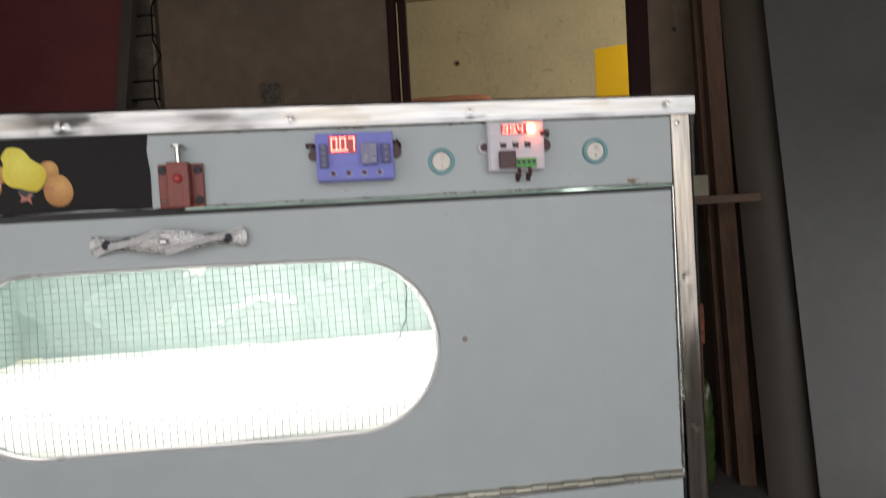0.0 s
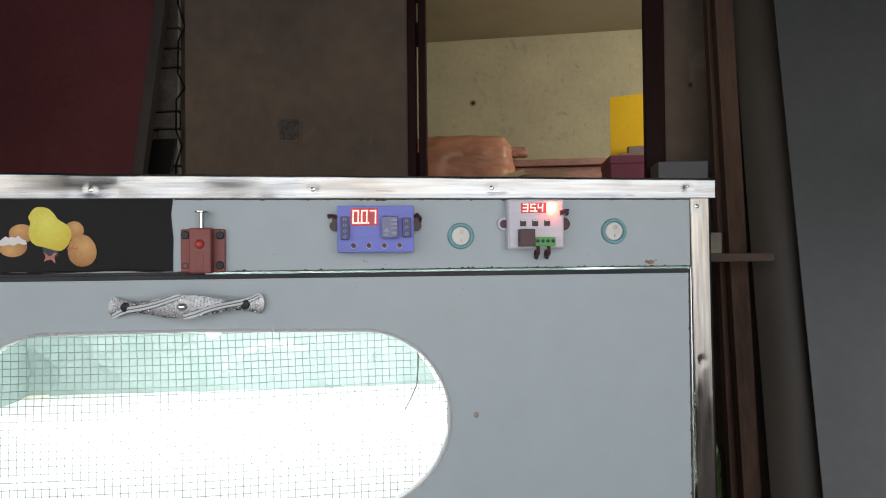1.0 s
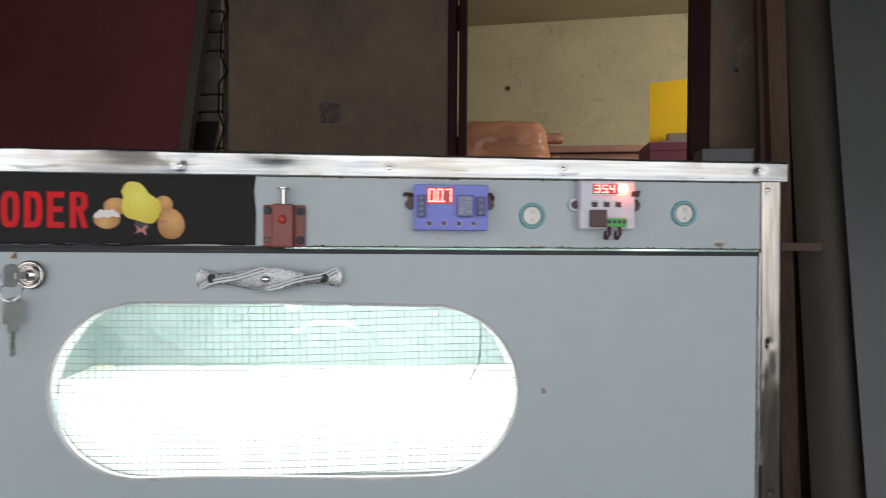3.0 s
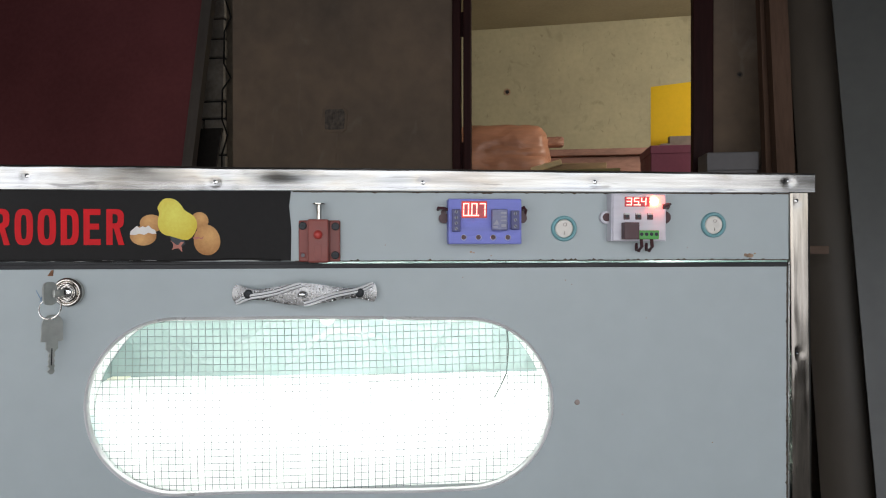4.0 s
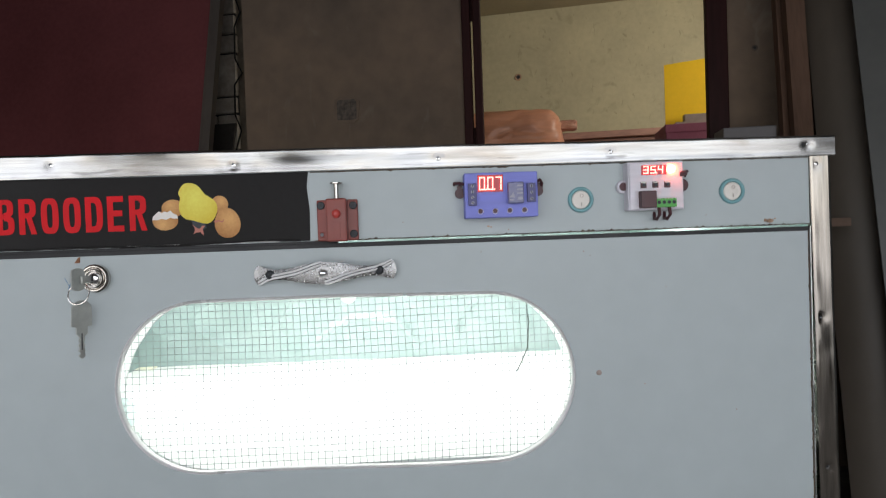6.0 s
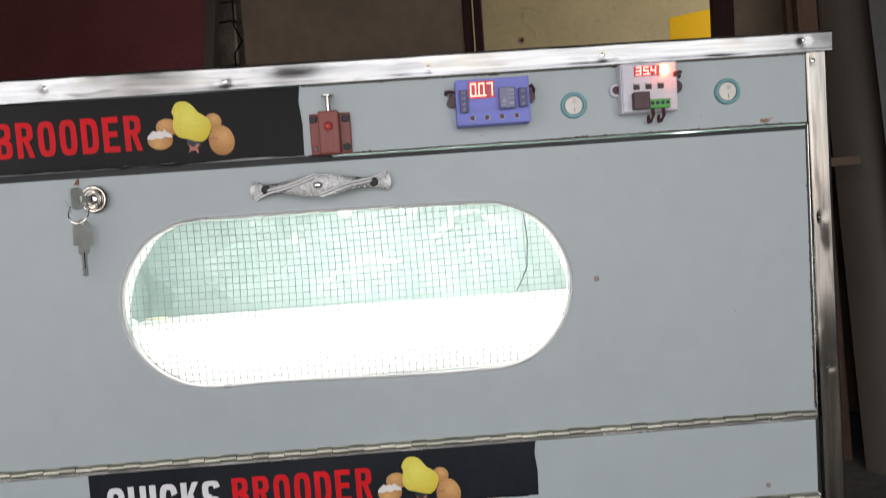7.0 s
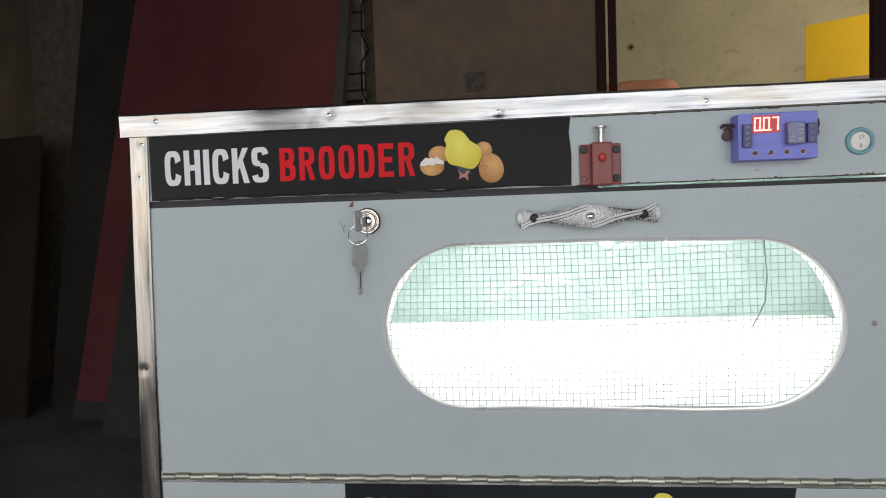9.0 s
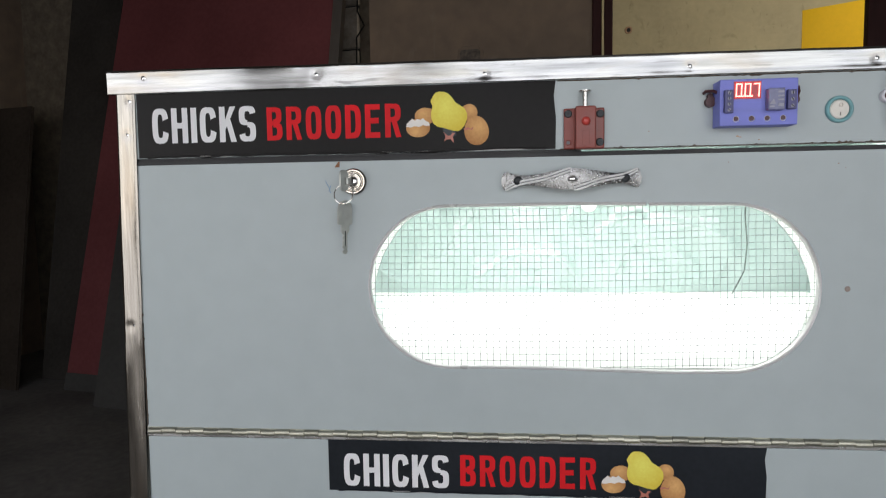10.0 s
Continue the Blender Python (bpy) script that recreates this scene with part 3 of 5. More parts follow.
top_tin = part("top_edging", tin_strip(-0.604, 0.3105, 0.8735, 0.8955, F - 0.005, "x", 2.0, 0.0007, -0.0042, dimples=TOP_SCREWS), TIN, brooder, "dented shiny tin angle", True)
left_tin = part("side_edging", tin_strip(-0.597, -0.5785, 0.06, 0.8730, F - 0.003, "z", 7.0, 0.0008, -0.016, lean=0.0011, dimples=LEFT_SCREWS), TIN_UP, brooder, "dented shiny tin angle", True)
right_tin = part("side_edging", tin_strip(0.2882, 0.3068, 0.06, 0.8730, F - 0.003, "z", 12.0, 0.0006, 0.0085, lean=-0.0005, dimples=RIGHT_SCREWS), TIN_UP, brooder, "dented shiny tin angle", True)
part("top_return", bm_box(-0.604, 0.3105, F + 0.0, F + 0.03, 0.8893, 0.8905, 0.0004), TIN, brooder)


def tin_screw(x, z, y, parent):
    """A small screw sunk in its dimple."""
    s = part("screw", turned(bm_dome(0, 0, 0.001, 0.0028, 0.0014, 16, 5), pose(x, y, z)), CHROME, parent, smooth=True)
    part("screw_slot", turned(bm_disc(0, 0, -0.0004, 0.001, 0.0010, 8), pose(x - 0.0007, y, z + 0.0008)), DARKMETAL, parent)
    return s


for sx, sz in TOP_SCREWS:
    tin_screw(sx, sz, F - 0.0046, top_tin)
for sx, sz in LEFT_SCREWS:
    tin_screw(sx, sz, F - 0.0024, left_tin)
for sx, sz in RIGHT_SCREWS:
    tin_screw(sx, sz, F - 0.0024, right_tin)

# drop-down door with the long round-ended window
CX, CZ, HW, HH = -0.1445, 0.6815, 0.2058, 0.0768
DX0, DX1, DZ0, DZ1 = -0.5835, 0.2868, 0.5405, 0.8041


def stadium(n=48, grow=0.0):
    """Points round the window's edge, slightly flattened at top as it was cut by hand."""
    pts = []
    r = HH + grow
    half = HW - HH
    for i in range(n + 1):
        a = -math.pi / 2 + math.pi * i / n
        pts.append((CX + half + r * math.cos(a), CZ + r * math.sin(a)))
    for i in range(1, 12):
        pts.append((CX + half - 2 * half * i / 12, CZ + r + 0.0012 * math.sin(math.pi * i / 12)))
    for i in range(n + 1):
        a = math.pi / 2 + math.pi * i / n
        pts.append((CX - half + r * math.cos(a), CZ + r * math.sin(a)))
    for i in range(1, 12):
        pts.append((CX - half + 2 * half * i / 12, CZ - r + 0.0010 * math.sin(2 * math.pi * i / 12)))
    return [(x, z - 0.009 * (x - CX)) for x, z in pts]


def door_panel():
    hole = stadium(40)
    outer = []
    corners = [(DX1, DZ0), (DX1, DZ1), (DX0, DZ1), (DX0, DZ0)]
    for x, z in hole:
        dx, dz = x - CX, z - CZ
        k = min(((DX1 if dx > 0 else DX0) - CX) / dx if abs(dx) > 1e-6 else 1e9, ((DZ1 if dz > 0 else DZ0) - CZ) / dz if abs(dz) > 1e-6 else 1e9)
        outer.append([CX + dx * k, CZ + dz * k])
    for cx, cz in corners:
        i = min(range(len(outer)), key=lambda q: (outer[q][0] - cx) ** 2 + (outer[q][1] - cz) ** 2)
        outer[i] = [cx, cz]
    bm = bmesh.new()
    n = len(hole)
    rings = []
    for loop, y in ((outer, F), (hole, F), (hole, F + 0.005), (outer, F + 0.005)):
        rings.append([bm.verts.new((x, y, z)) for x, z in loop])
    for a, b in ((0, 1), (1, 2), (2, 3), (3, 0)):
        for i in range(n):
            bm.faces.new((rings[a][i], rings[a][(i + 1) % n], rings[b][(i + 1) % n], rings[b][i]))
    return bm


door = part("door", door_panel(), PANEL, brooder, "grey drop-down door with a long oval window")
part("chipped_edge", turned(jagged(0, 0.262, 0, 1, 0.0014, 160, 9), Matrix.Translation((0.2868, 0, 0.543)) @ Matrix(((0, 0, -1, 0), (0, 1, 0, 0), (1, 0, 0, 0), (0, 0, 0, 1)))), CUT_EDGE, door)
part("chipped_edge", turned(jagged(0, 0.262, 0, 1, 0.0012, 160, 10), Matrix.Translation((-0.5833, 0, 0.543)) @ Matrix(((0, 0, 1, 0), (0, 1, 0, 0), (1, 0, 0, 0), (0, 0, 0, 1)))), CUT_EDGE, door)
part("inner_edging", bm_box(0.2876, 0.2884, F - 0.001, F + 0.008, 0.541, 0.808), TIN_FLAT, door)
# black strip drawn along the door's top edge
part("door_cap", bm_box(DX0, DX1, F - 0.0006, F + 0.012, 0.8042, 0.8082, 0.0004), BLACK, door)


def window_edging():
    """A half-round tin channel round the window; its ends meet at the top with a small gap."""
    ring = stadium(48, 0.0)
    top = [i for i, p in enumerate(ring) if p[1] > CZ + HH - 0.002]
    start = min(top, key=lambda i: abs(ring[i][0] + 0.091))
    ring = ring[start:] + ring[:start] + [ring[start]]
    ring[0] = (-0.0925, ring[0][1])
    ring[-1] = (-0.0895, ring[-1][1] - 0.0004)
    prof = [(-0.0006, 0.0048), (-0.0008, -0.0004), (-0.0002, -0.0016), (0.0008, -0.0021), (0.0017, -0.0015), (0.0021, -0.0006), (0.0022, 0.0004)]
    bm = bmesh.new()
    loops = []
    n = len(ring)
    for i, (x, z) in enumerate(ring):
        a, b = ring[max(0, i - 1)], ring[min(n - 1, i + 1)]
        d = Vector((b[0] - a[0], b[1] - a[1])).normalized()
        out = Vector((d.y, -d.x))
        if out.dot(Vector((x - CX, z - CZ))) < 0:
            out = -out
        w = noise.noise(Vector((x * 14, z * 14, 3))) * 0.0004
        loops.append([bm.verts.new((x + out.x * (o + w), F + y, z + out.y * (o + w))) for o, y in prof])
    for a, b in zip(loops, loops[1:]):
        for k in range(len(prof) - 1):
            bm.faces.new((a[k], a[k + 1], b[k + 1], b[k]))
    return bm


part("window_edging", window_edging(), EDGING_TIN, door, "thin grey tin edging with a small gap", True)


def wire_mesh():
    bm = bmesh.new()
    half = HW - HH
    pitch, r = 0.00635, 0.00025

    def inside(x, z, g=0.006):
        dx = max(0.0, abs(x - CX) - half)
        return dx * dx + (z - CZ) ** 2 < (HH + g) ** 2

    def bend(x, z):
        y = F + 0.0078 + 0.0010 * math.sin(x * 19) * math.cos(z * 23)
        return (x + 0.0008 * math.sin(z * 40 + x * 9), y, z + 0.0011 * math.sin(x * 16 + 1.0) + 0.012 * (x - CX))

    def run(points):
        seg = [p for p in points if inside(*p)]
        if len(seg) > 1:
            bm_tube([bend(*p) for p in seg], r, 4, bm=bm)

    for i in range(70):
        x = -0.3655 + pitch * i
        run([(x, CZ - 0.09 + 0.18 * k / 30) for k in range(31)])
    for j in range(29):
        z = CZ - 0.089 + pitch * j
        run([(-0.36 + 0.43 * k / 80, z) for k in range(81)])
    return bm


part("wire_mesh", wire_mesh(), WIRE, door, "fine square welded wire mesh")
part("loose_thread", bm_tube([(0.038, 0.692, 0.866), (0.0385, 0.69, 0.80), (0.0385, 0.69, 0.745), (0.0412, 0.69, 0.7136), (0.0391, 0.69, 0.6853), (0.032, 0.69, 0.670), (0.026, 0.69, 0.659)], 0.0007, 6), TWIG, door)
part("mesh_clip", oval(-0.1425, 0.7592, 0.0074, 0.0070, F + 0.0056, 28), FOAM, door, "small round white plastic clip")


def foam_lining(side):
    """White foam behind the wire, showing as an uneven rim at one end of the window."""
    bm = bmesh.new()
    n = 60
    cx = CX + side * (HW - HH)
    outer, inner, deep = [], [], []
    for i in range(n + 1):
        a = radians(91 - 182 * i / n)
        c, q = side * math.cos(a), math.sin(a)
        u = i / n
        w = -0.0012 + 0.0060 * math.exp(-((u - 0.36) / 0.19) ** 2) + 0.0014 * noise.noise(Vector((u * 9, side * 4, 0))) * math.sin(math.pi * u)
        tilt = -0.009 * (cx + (HH + 0.003) * c - CX)
        outer.append(bm.verts.new((cx + (HH + 0.003) * c, F + 0.0095, CZ + (HH + 0.003) * q + tilt)))
        inner.append(bm.verts.new((cx + (HH - w) * c, F + 0.0105, CZ + (HH - w) * q + tilt)))
        deep.append(bm.verts.new((cx + (HH - w) * c, F + 0.0125, CZ + (HH - w) * q + tilt)))
    for i in range(n):
        bm.faces.new((outer[i], outer[i + 1], inner[i + 1], inner[i]))
        bm.faces.new((inner[i], inner[i + 1], deep[i + 1], deep[i]))
    return bm


def torn_bit(side, a0, a1, seed):
    """A ragged scrap of the mint film pulled over the foam."""
    r = random.Random(seed)
    bm = bmesh.new()
    cx = CX + side * (HW - HH)
    rows = []
    n = 22
    for i in range(n + 1):
        a = radians(a0 + (a1 - a0) * i / n)
        w = 0.0022 + (0.0065 + 0.003 * r.random()) * math.sin(math.pi * i / n)
        rows.append([bm.verts.new((cx + side * (HH - k) * math.cos(a), F + 0.0088 + 0.0004 * r.random(), CZ + (HH - k) * math.sin(a) - 0.009 * (cx - CX))) for k in (-0.002, w * 0.5, w)])
    for p, q in zip(rows, rows[1:]):
        for k in (0, 1):
            bm.faces.new((p[k], q[k], q[k + 1], p[k + 1]))
    return bm


for side in (-1, 1):
    part("foam_lining", foam_lining(side), FOAM, door, "white foam lining showing behind the edging")
part("torn_film", torn_bit(-1, -6, -26, 21), TORN, door, "torn scrap of mint film")
# marks on the door
for sx, sz, sr in ((0.0745, 0.7925, 0.0005), (0.0805, 0.7885, 0.0004), (0.1505, 0.757, 0.0004), (-0.020, 0.7955, 0.0004), (-0.455, 0.700, 0.0004), (0.214, 0.640, 0.0005), (0.128, 0.668, 0.0004)):
    part("dirt_speck", bm_disc(sx, sz, F - 0.0003, F + 0.001, sr, 8, sr * 1.3), DIRT, door)
part("screw_head", bm_dome(0.0855, 0.680, F, 0.0026, 0.0012, 14, 4), GREY_MARK, door)
# flat brown fleck put where a moth sits on the door
part("moth_fleck", bm_plate([(-0.382, 0.7985), (-0.3785, 0.8035), (-0.377, 0.8038), (-0.3775, 0.7985)], F - 0.0008, F), MOTH, door)
part("pen_mark", bm_tube([(-0.3915, F - 0.0002, 0.786), (-0.388, F - 0.0002, 0.779), (-0.3865, F - 0.0002, 0.774), (-0.3885, F - 0.0002, 0.776), (-0.386, F - 0.0002, 0.782)], 0.00025, 5), BLUE_INK, door)

# piano hinges and the flap under the door
flap = part("flap", bm_box(-0.5835, 0.2870, F, F + 0.012, 0.4605, 0.5312, 0.0006), PANEL, brooder, "grey lower flap with printed sign")
part("screw_head", bm_dome(0.239, 0.471, F, 0.0026, 0.0012, 14, 4), GREY_MARK, flap)


def piano_hinge(z):
    leaf = part("piano_hinge", bm_box(-0.584, 0.2885, F - 0.0010, F + 0.012, z - 0.0062, z - 0.0024, 0.0005), TIN_FLAT, brooder, "thin metal piano hinge")
    part("hinge_leaf", bm_box(-0.584, 0.2885, F - 0.0004, F + 0.010, z - 0.0023, z + 0.0034, 0.0003), BRASSY, leaf)
    part("hinge_end", bm_box(0.2830, 0.2885, F - 0.002, F, z - 0.003, z + 0.0025, 0.0006), CHROME, leaf)
    first = None
    n, step = 59, 0.0147
    for i in range(n):
        m = pose(-0.5812 + step * i, F - 0.0016, z + (0.0004 if i % 2 else -0.0003), random.uniform(-6, 6), 0, 0)
        if first is None:
            bm = turned(bm_disc(0, 0, 0.0, step - random.uniform(0.0004, 0.0006), 0.0032, 10), pose(0, 0, 0, 0, 0, -90))
            first = part("knuckle", bm, BRASSY, leaf, smooth=True)
            first.matrix_basis = m
        else:
            k = first.copy()
            scene.collection.objects.link(k)
            k.matrix_basis = m
    return leaf


hinge_top = piano_hinge(0.5378)
hinge_low = piano_hinge(0.4570)

# ---- printed signs ----


def band(cx, cz, rx, rz, a0, a1, sx=0.345, sz=0.165, n=26):
    """Quads of a squarish round stroke from angle a0 to a1, in a letter's unit box."""
    def at(a, px, pz):
        c, t = math.cos(radians(a)), math.sin(radians(a))
        return (cx + px * math.copysign(abs(c) ** 0.62, c), cz + pz * math.copysign(abs(t) ** 0.62, t))
    steps = [a0 + (a1 - a0) * k / n for k in range(n + 1)]
    outer = [at(a, rx, rz) for a in steps]
    inner = [at(a, rx - sx, rz - sz) for a in steps]
    return [[outer[k], outer[k + 1], inner[k + 1], inner[k]] for k in range(n)]


def bar(x0, x1, z0, z1):
    return [[(x0, z0), (x1, z0), (x1, z1), (x0, z1)]]


S, T = 0.345, 0.165
STROKES = {
    "O": [band(0.5, 0.5, 0.5, 0.5, 0, 360, n=64)],
    "C": [band(0.5, 0.5, 0.5, 0.5, 15, 345, n=60)],
    "I": [bar(0, 1, 0, 1)],
    "H": [bar(0, S, 0, 1), bar(1 - S, 1, 0, 1), bar(S, 1 - S, 0.42, 0.58)],
    "E": [bar(0, S, 0, 1), bar(S, 0.94, 0, T), bar(S, 0.86, 0.43, 0.43 + T), bar(S, 0.94, 1 - T, 1)],
    "D": [bar(0, S, 0, 1), band(0.42, 0.5, 0.58, 0.5, -90, 90), bar(S, 0.42, 0, T), bar(S, 0.42, 1 - T, 1)],
    "B": [bar(0, S, 0, 1), band(0.42, 0.745, 0.54, 0.255, -90, 90, sz=0.14), band(0.42, 0.27, 0.58, 0.27, -90, 90, sz=0.14), bar(S, 0.42, 0, 0.14), bar(S, 0.42, 0.45, 0.59), bar(S, 0.42, 0.86, 1)],
    "R": [bar(0, S, 0, 1), band(0.42, 0.73, 0.56, 0.27, -90, 90, sz=0.14), bar(S, 0.42, 0.46, 0.60), bar(S, 0.42, 0.86, 1), [[(0.40, 0.50), (0.72, 0.50), (1.0, 0.0), (0.68, 0.0)]]],
    "K": [bar(0, S, 0, 1), [[(S, 0.34), (1.0, 1.0), (0.66, 1.0), (S, 0.62)]], [[(0.43, 0.50), (0.66, 0.66), (1.02, 0.0), (0.68, 0.0)]]],
    "S": [band(0.5, 0.73, 0.5, 0.27, 8, 270, sz=0.145), band(0.5, 0.275, 0.5, 0.275, 90, -172, sz=0.145)],
}


def letters(word, x0, x1, z0, z1, y, material, parent, narrow="I"):
    """A word in heavy condensed capitals."""
    gap = (x1 - x0) * 0.030
    units = sum(0.36 if c in narrow else 1.0 for c in word)
    w1 = (x1 - x0 - gap * (len(word) - 1)) / units
    x = x0
    bm = bmesh.new()
    for c in word:
        w = w1 * (0.36 if c in narrow else 1.0)
        for k, stroke in enumerate(STROKES[c]):
            for quad in stroke:
                bm.faces.new([bm.verts.new((x + w * u, y - 0.00004 * k, z0 + (z1 - z0) * v)) for u, v in quad])
        x += w + gap
    bmesh.ops.remove_doubles(bm, verts=bm.verts, dist=1e-7)
    return part("lettering", bm, material, parent)


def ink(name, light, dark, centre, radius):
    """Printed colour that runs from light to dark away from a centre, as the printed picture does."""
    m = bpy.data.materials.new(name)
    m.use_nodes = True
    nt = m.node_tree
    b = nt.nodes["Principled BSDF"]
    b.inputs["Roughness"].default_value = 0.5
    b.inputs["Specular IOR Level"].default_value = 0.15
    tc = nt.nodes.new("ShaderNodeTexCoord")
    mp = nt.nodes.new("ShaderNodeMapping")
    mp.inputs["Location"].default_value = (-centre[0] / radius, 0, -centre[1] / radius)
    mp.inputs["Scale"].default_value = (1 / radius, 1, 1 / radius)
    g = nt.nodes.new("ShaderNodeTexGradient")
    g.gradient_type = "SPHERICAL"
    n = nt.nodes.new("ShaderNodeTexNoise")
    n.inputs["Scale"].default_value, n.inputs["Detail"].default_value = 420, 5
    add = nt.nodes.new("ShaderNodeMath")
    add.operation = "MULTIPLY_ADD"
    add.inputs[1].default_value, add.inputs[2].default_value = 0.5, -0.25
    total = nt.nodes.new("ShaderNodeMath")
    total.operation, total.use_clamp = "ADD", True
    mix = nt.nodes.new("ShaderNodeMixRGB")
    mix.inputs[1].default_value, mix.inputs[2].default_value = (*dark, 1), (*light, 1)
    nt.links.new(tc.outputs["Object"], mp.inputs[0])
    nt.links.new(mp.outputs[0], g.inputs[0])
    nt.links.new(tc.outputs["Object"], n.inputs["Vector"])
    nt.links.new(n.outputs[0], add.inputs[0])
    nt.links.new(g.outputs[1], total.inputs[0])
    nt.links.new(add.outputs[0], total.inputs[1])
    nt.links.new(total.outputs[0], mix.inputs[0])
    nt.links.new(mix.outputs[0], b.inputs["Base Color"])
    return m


def smooth_loop(points, steps=5):
    """A closed curve through the points."""
    out = []
    n = len(points)
    for i in range(n):
        p0, p1, p2, p3 = (Vector(points[(i + k) % n]) for k in (-1, 0, 1, 2))
        for j in range(steps):
            t = j / steps
            out.append(0.5 * (2 * p1 + (p2 - p0) * t + (2 * p0 - 5 * p1 + 4 * p2 - p3) * t * t + (3 * p1 - p0 - 3 * p2 + p3) * t ** 3))
    return [(p.x, p.y) for p in out]


def flat(outline, y, lift=0.0):
    bm = bmesh.new()
    bm.faces.new([bm.verts.new((x, y, z + lift)) for x, z in outline])
    return bm


YELLOW_SHAPE = [(0.2888, 0.0460), (0.2898, 0.0490), (0.2915, 0.0518), (0.2945, 0.0545), (0.2995, 0.0550), (0.3045, 0.0535), (0.3085, 0.0498), (0.3120, 0.0448), (0.3165, 0.0418), (0.3205, 0.0385), (0.3225, 0.0338), (0.3222, 0.0288), (0.3195, 0.0228), (0.3150, 0.0188), (0.3100, 0.0188), (0.3050, 0.0202), (0.3000, 0.0218), (0.2950, 0.0230), (0.2912, 0.0260), (0.2892, 0.0310), (0.2892, 0.0365), (0.2902, 0.0420)]
CRACK = [(0.3190, 0.0205), (0.3235, 0.0215), (0.3262, 0.0202), (0.3285, 0.0218), (0.3272, 0.0190), (0.3240, 0.0198), (0.3205, 0.0188)]


def sign(x0, z0, w, h, film, y, white_z, red_z, drop):
    base = thing("printed_sign", "black vinyl sign with white and red lettering, stuck on the cabinet", "sign", "brooder signs", (x0, y, z0))
    rag = [(0, 0.0), (0, h), (w * 0.3, h + 0.0002), (w * 0.7, h - 0.0003), (w, h), (w - 0.0018, h * 0.78), (w + 0.0002, h * 0.45), (w - 0.0003, 0.0)]
    part("film", bm_plate(rag, -0.0006, 0.0), film, base)
    edge = [(w * k / 90, -0.0008 - 0.0010 * max(0.0, noise.noise(Vector((k * 0.31, x0, 0)))), 0.0006 + 0.0011 * noise.noise(Vector((k * 0.24, x0, 7)))) for k in range(2, 89)]
    part("lifted_edge", bm_tube(edge, 0.0009, 6), film, base, smooth=True)
    for a, b in ((0.08, 0.24), (0.42, 0.50), (0.53, 0.74), (0.78, 0.97)):
        run = [(w * (a + (b - a) * k / 20), -0.0011, -0.0002 + 0.0012 * math.sin(math.pi * k / 20) * (0.6 + 0.5 * noise.noise(Vector((k * 0.4, a, x0))))) for k in range(21)]
        part("backing_edge", bm_tube(run, [0.0002 + 0.00035 * math.sin(math.pi * k / 20) for k in range(21)], 5), PAPER, base, "pale paper edge of the vinyl", True)
    letters("CHICKS", 0.0152, 0.1195, *white_z, -0.0009, WHITE_INK, base)
    letters("BROODER", 0.1305, 0.2605, *red_z, -0.0009, RED_INK, base)
    d = -drop

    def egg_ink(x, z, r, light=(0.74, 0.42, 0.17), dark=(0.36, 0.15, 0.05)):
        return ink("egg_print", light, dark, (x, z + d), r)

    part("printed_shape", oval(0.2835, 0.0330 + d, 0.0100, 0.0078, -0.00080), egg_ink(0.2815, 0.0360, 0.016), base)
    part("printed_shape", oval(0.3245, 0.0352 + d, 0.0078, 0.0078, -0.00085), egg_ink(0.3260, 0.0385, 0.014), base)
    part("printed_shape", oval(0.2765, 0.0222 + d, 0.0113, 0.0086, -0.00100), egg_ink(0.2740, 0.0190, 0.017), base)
    shell = [(0.2652, 0.0232), (0.2660, 0.0262), (0.2690, 0.0290), (0.2712, 0.0308), (0.2735, 0.0292), (0.2760, 0.0305), (0.2785, 0.0296), (0.2812, 0.0312), (0.2840, 0.0285), (0.2868, 0.0272), (0.2878, 0.0240), (0.2845, 0.0238), (0.2812, 0.0248), (0.2775, 0.0230), (0.2735, 0.0240), (0.2695, 0.0228)]
    part("printed_shape", flat(shell, -0.0013, d), SHELL_INK, base)
    part("printed_shape", flat([(0.2990, 0.0222), (0.3110, 0.0195), (0.3125, 0.0150), (0.3085, 0.0122), (0.3020, 0.0135)], -0.00090, d), DARKMETAL, base)
    part("printed_shape", flat([(0.3000, 0.0180), (0.3020, 0.0150), (0.3020, 0.0125), (0.3008, 0.0095), (0.3035, 0.0108), (0.3068, 0.0112), (0.3098, 0.0078), (0.3096, 0.0112), (0.3088, 0.0135), (0.3112, 0.0165), (0.3085, 0.0168), (0.3066, 0.0142), (0.3048, 0.0142)], -0.00110, d), PINK_INK, base)
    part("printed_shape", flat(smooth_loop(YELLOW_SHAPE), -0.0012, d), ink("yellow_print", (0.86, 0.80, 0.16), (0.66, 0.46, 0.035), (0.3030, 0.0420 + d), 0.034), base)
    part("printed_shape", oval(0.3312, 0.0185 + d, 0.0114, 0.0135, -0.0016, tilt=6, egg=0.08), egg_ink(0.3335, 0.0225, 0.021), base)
    part("printed_shape", flat(CRACK, -0.0018, d), PINK_INK, base)
    return base


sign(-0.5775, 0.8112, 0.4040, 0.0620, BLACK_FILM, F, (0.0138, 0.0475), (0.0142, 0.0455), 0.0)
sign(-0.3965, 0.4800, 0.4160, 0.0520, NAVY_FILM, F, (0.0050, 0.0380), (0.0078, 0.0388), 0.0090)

# ---- fittings on the fascia and door ----


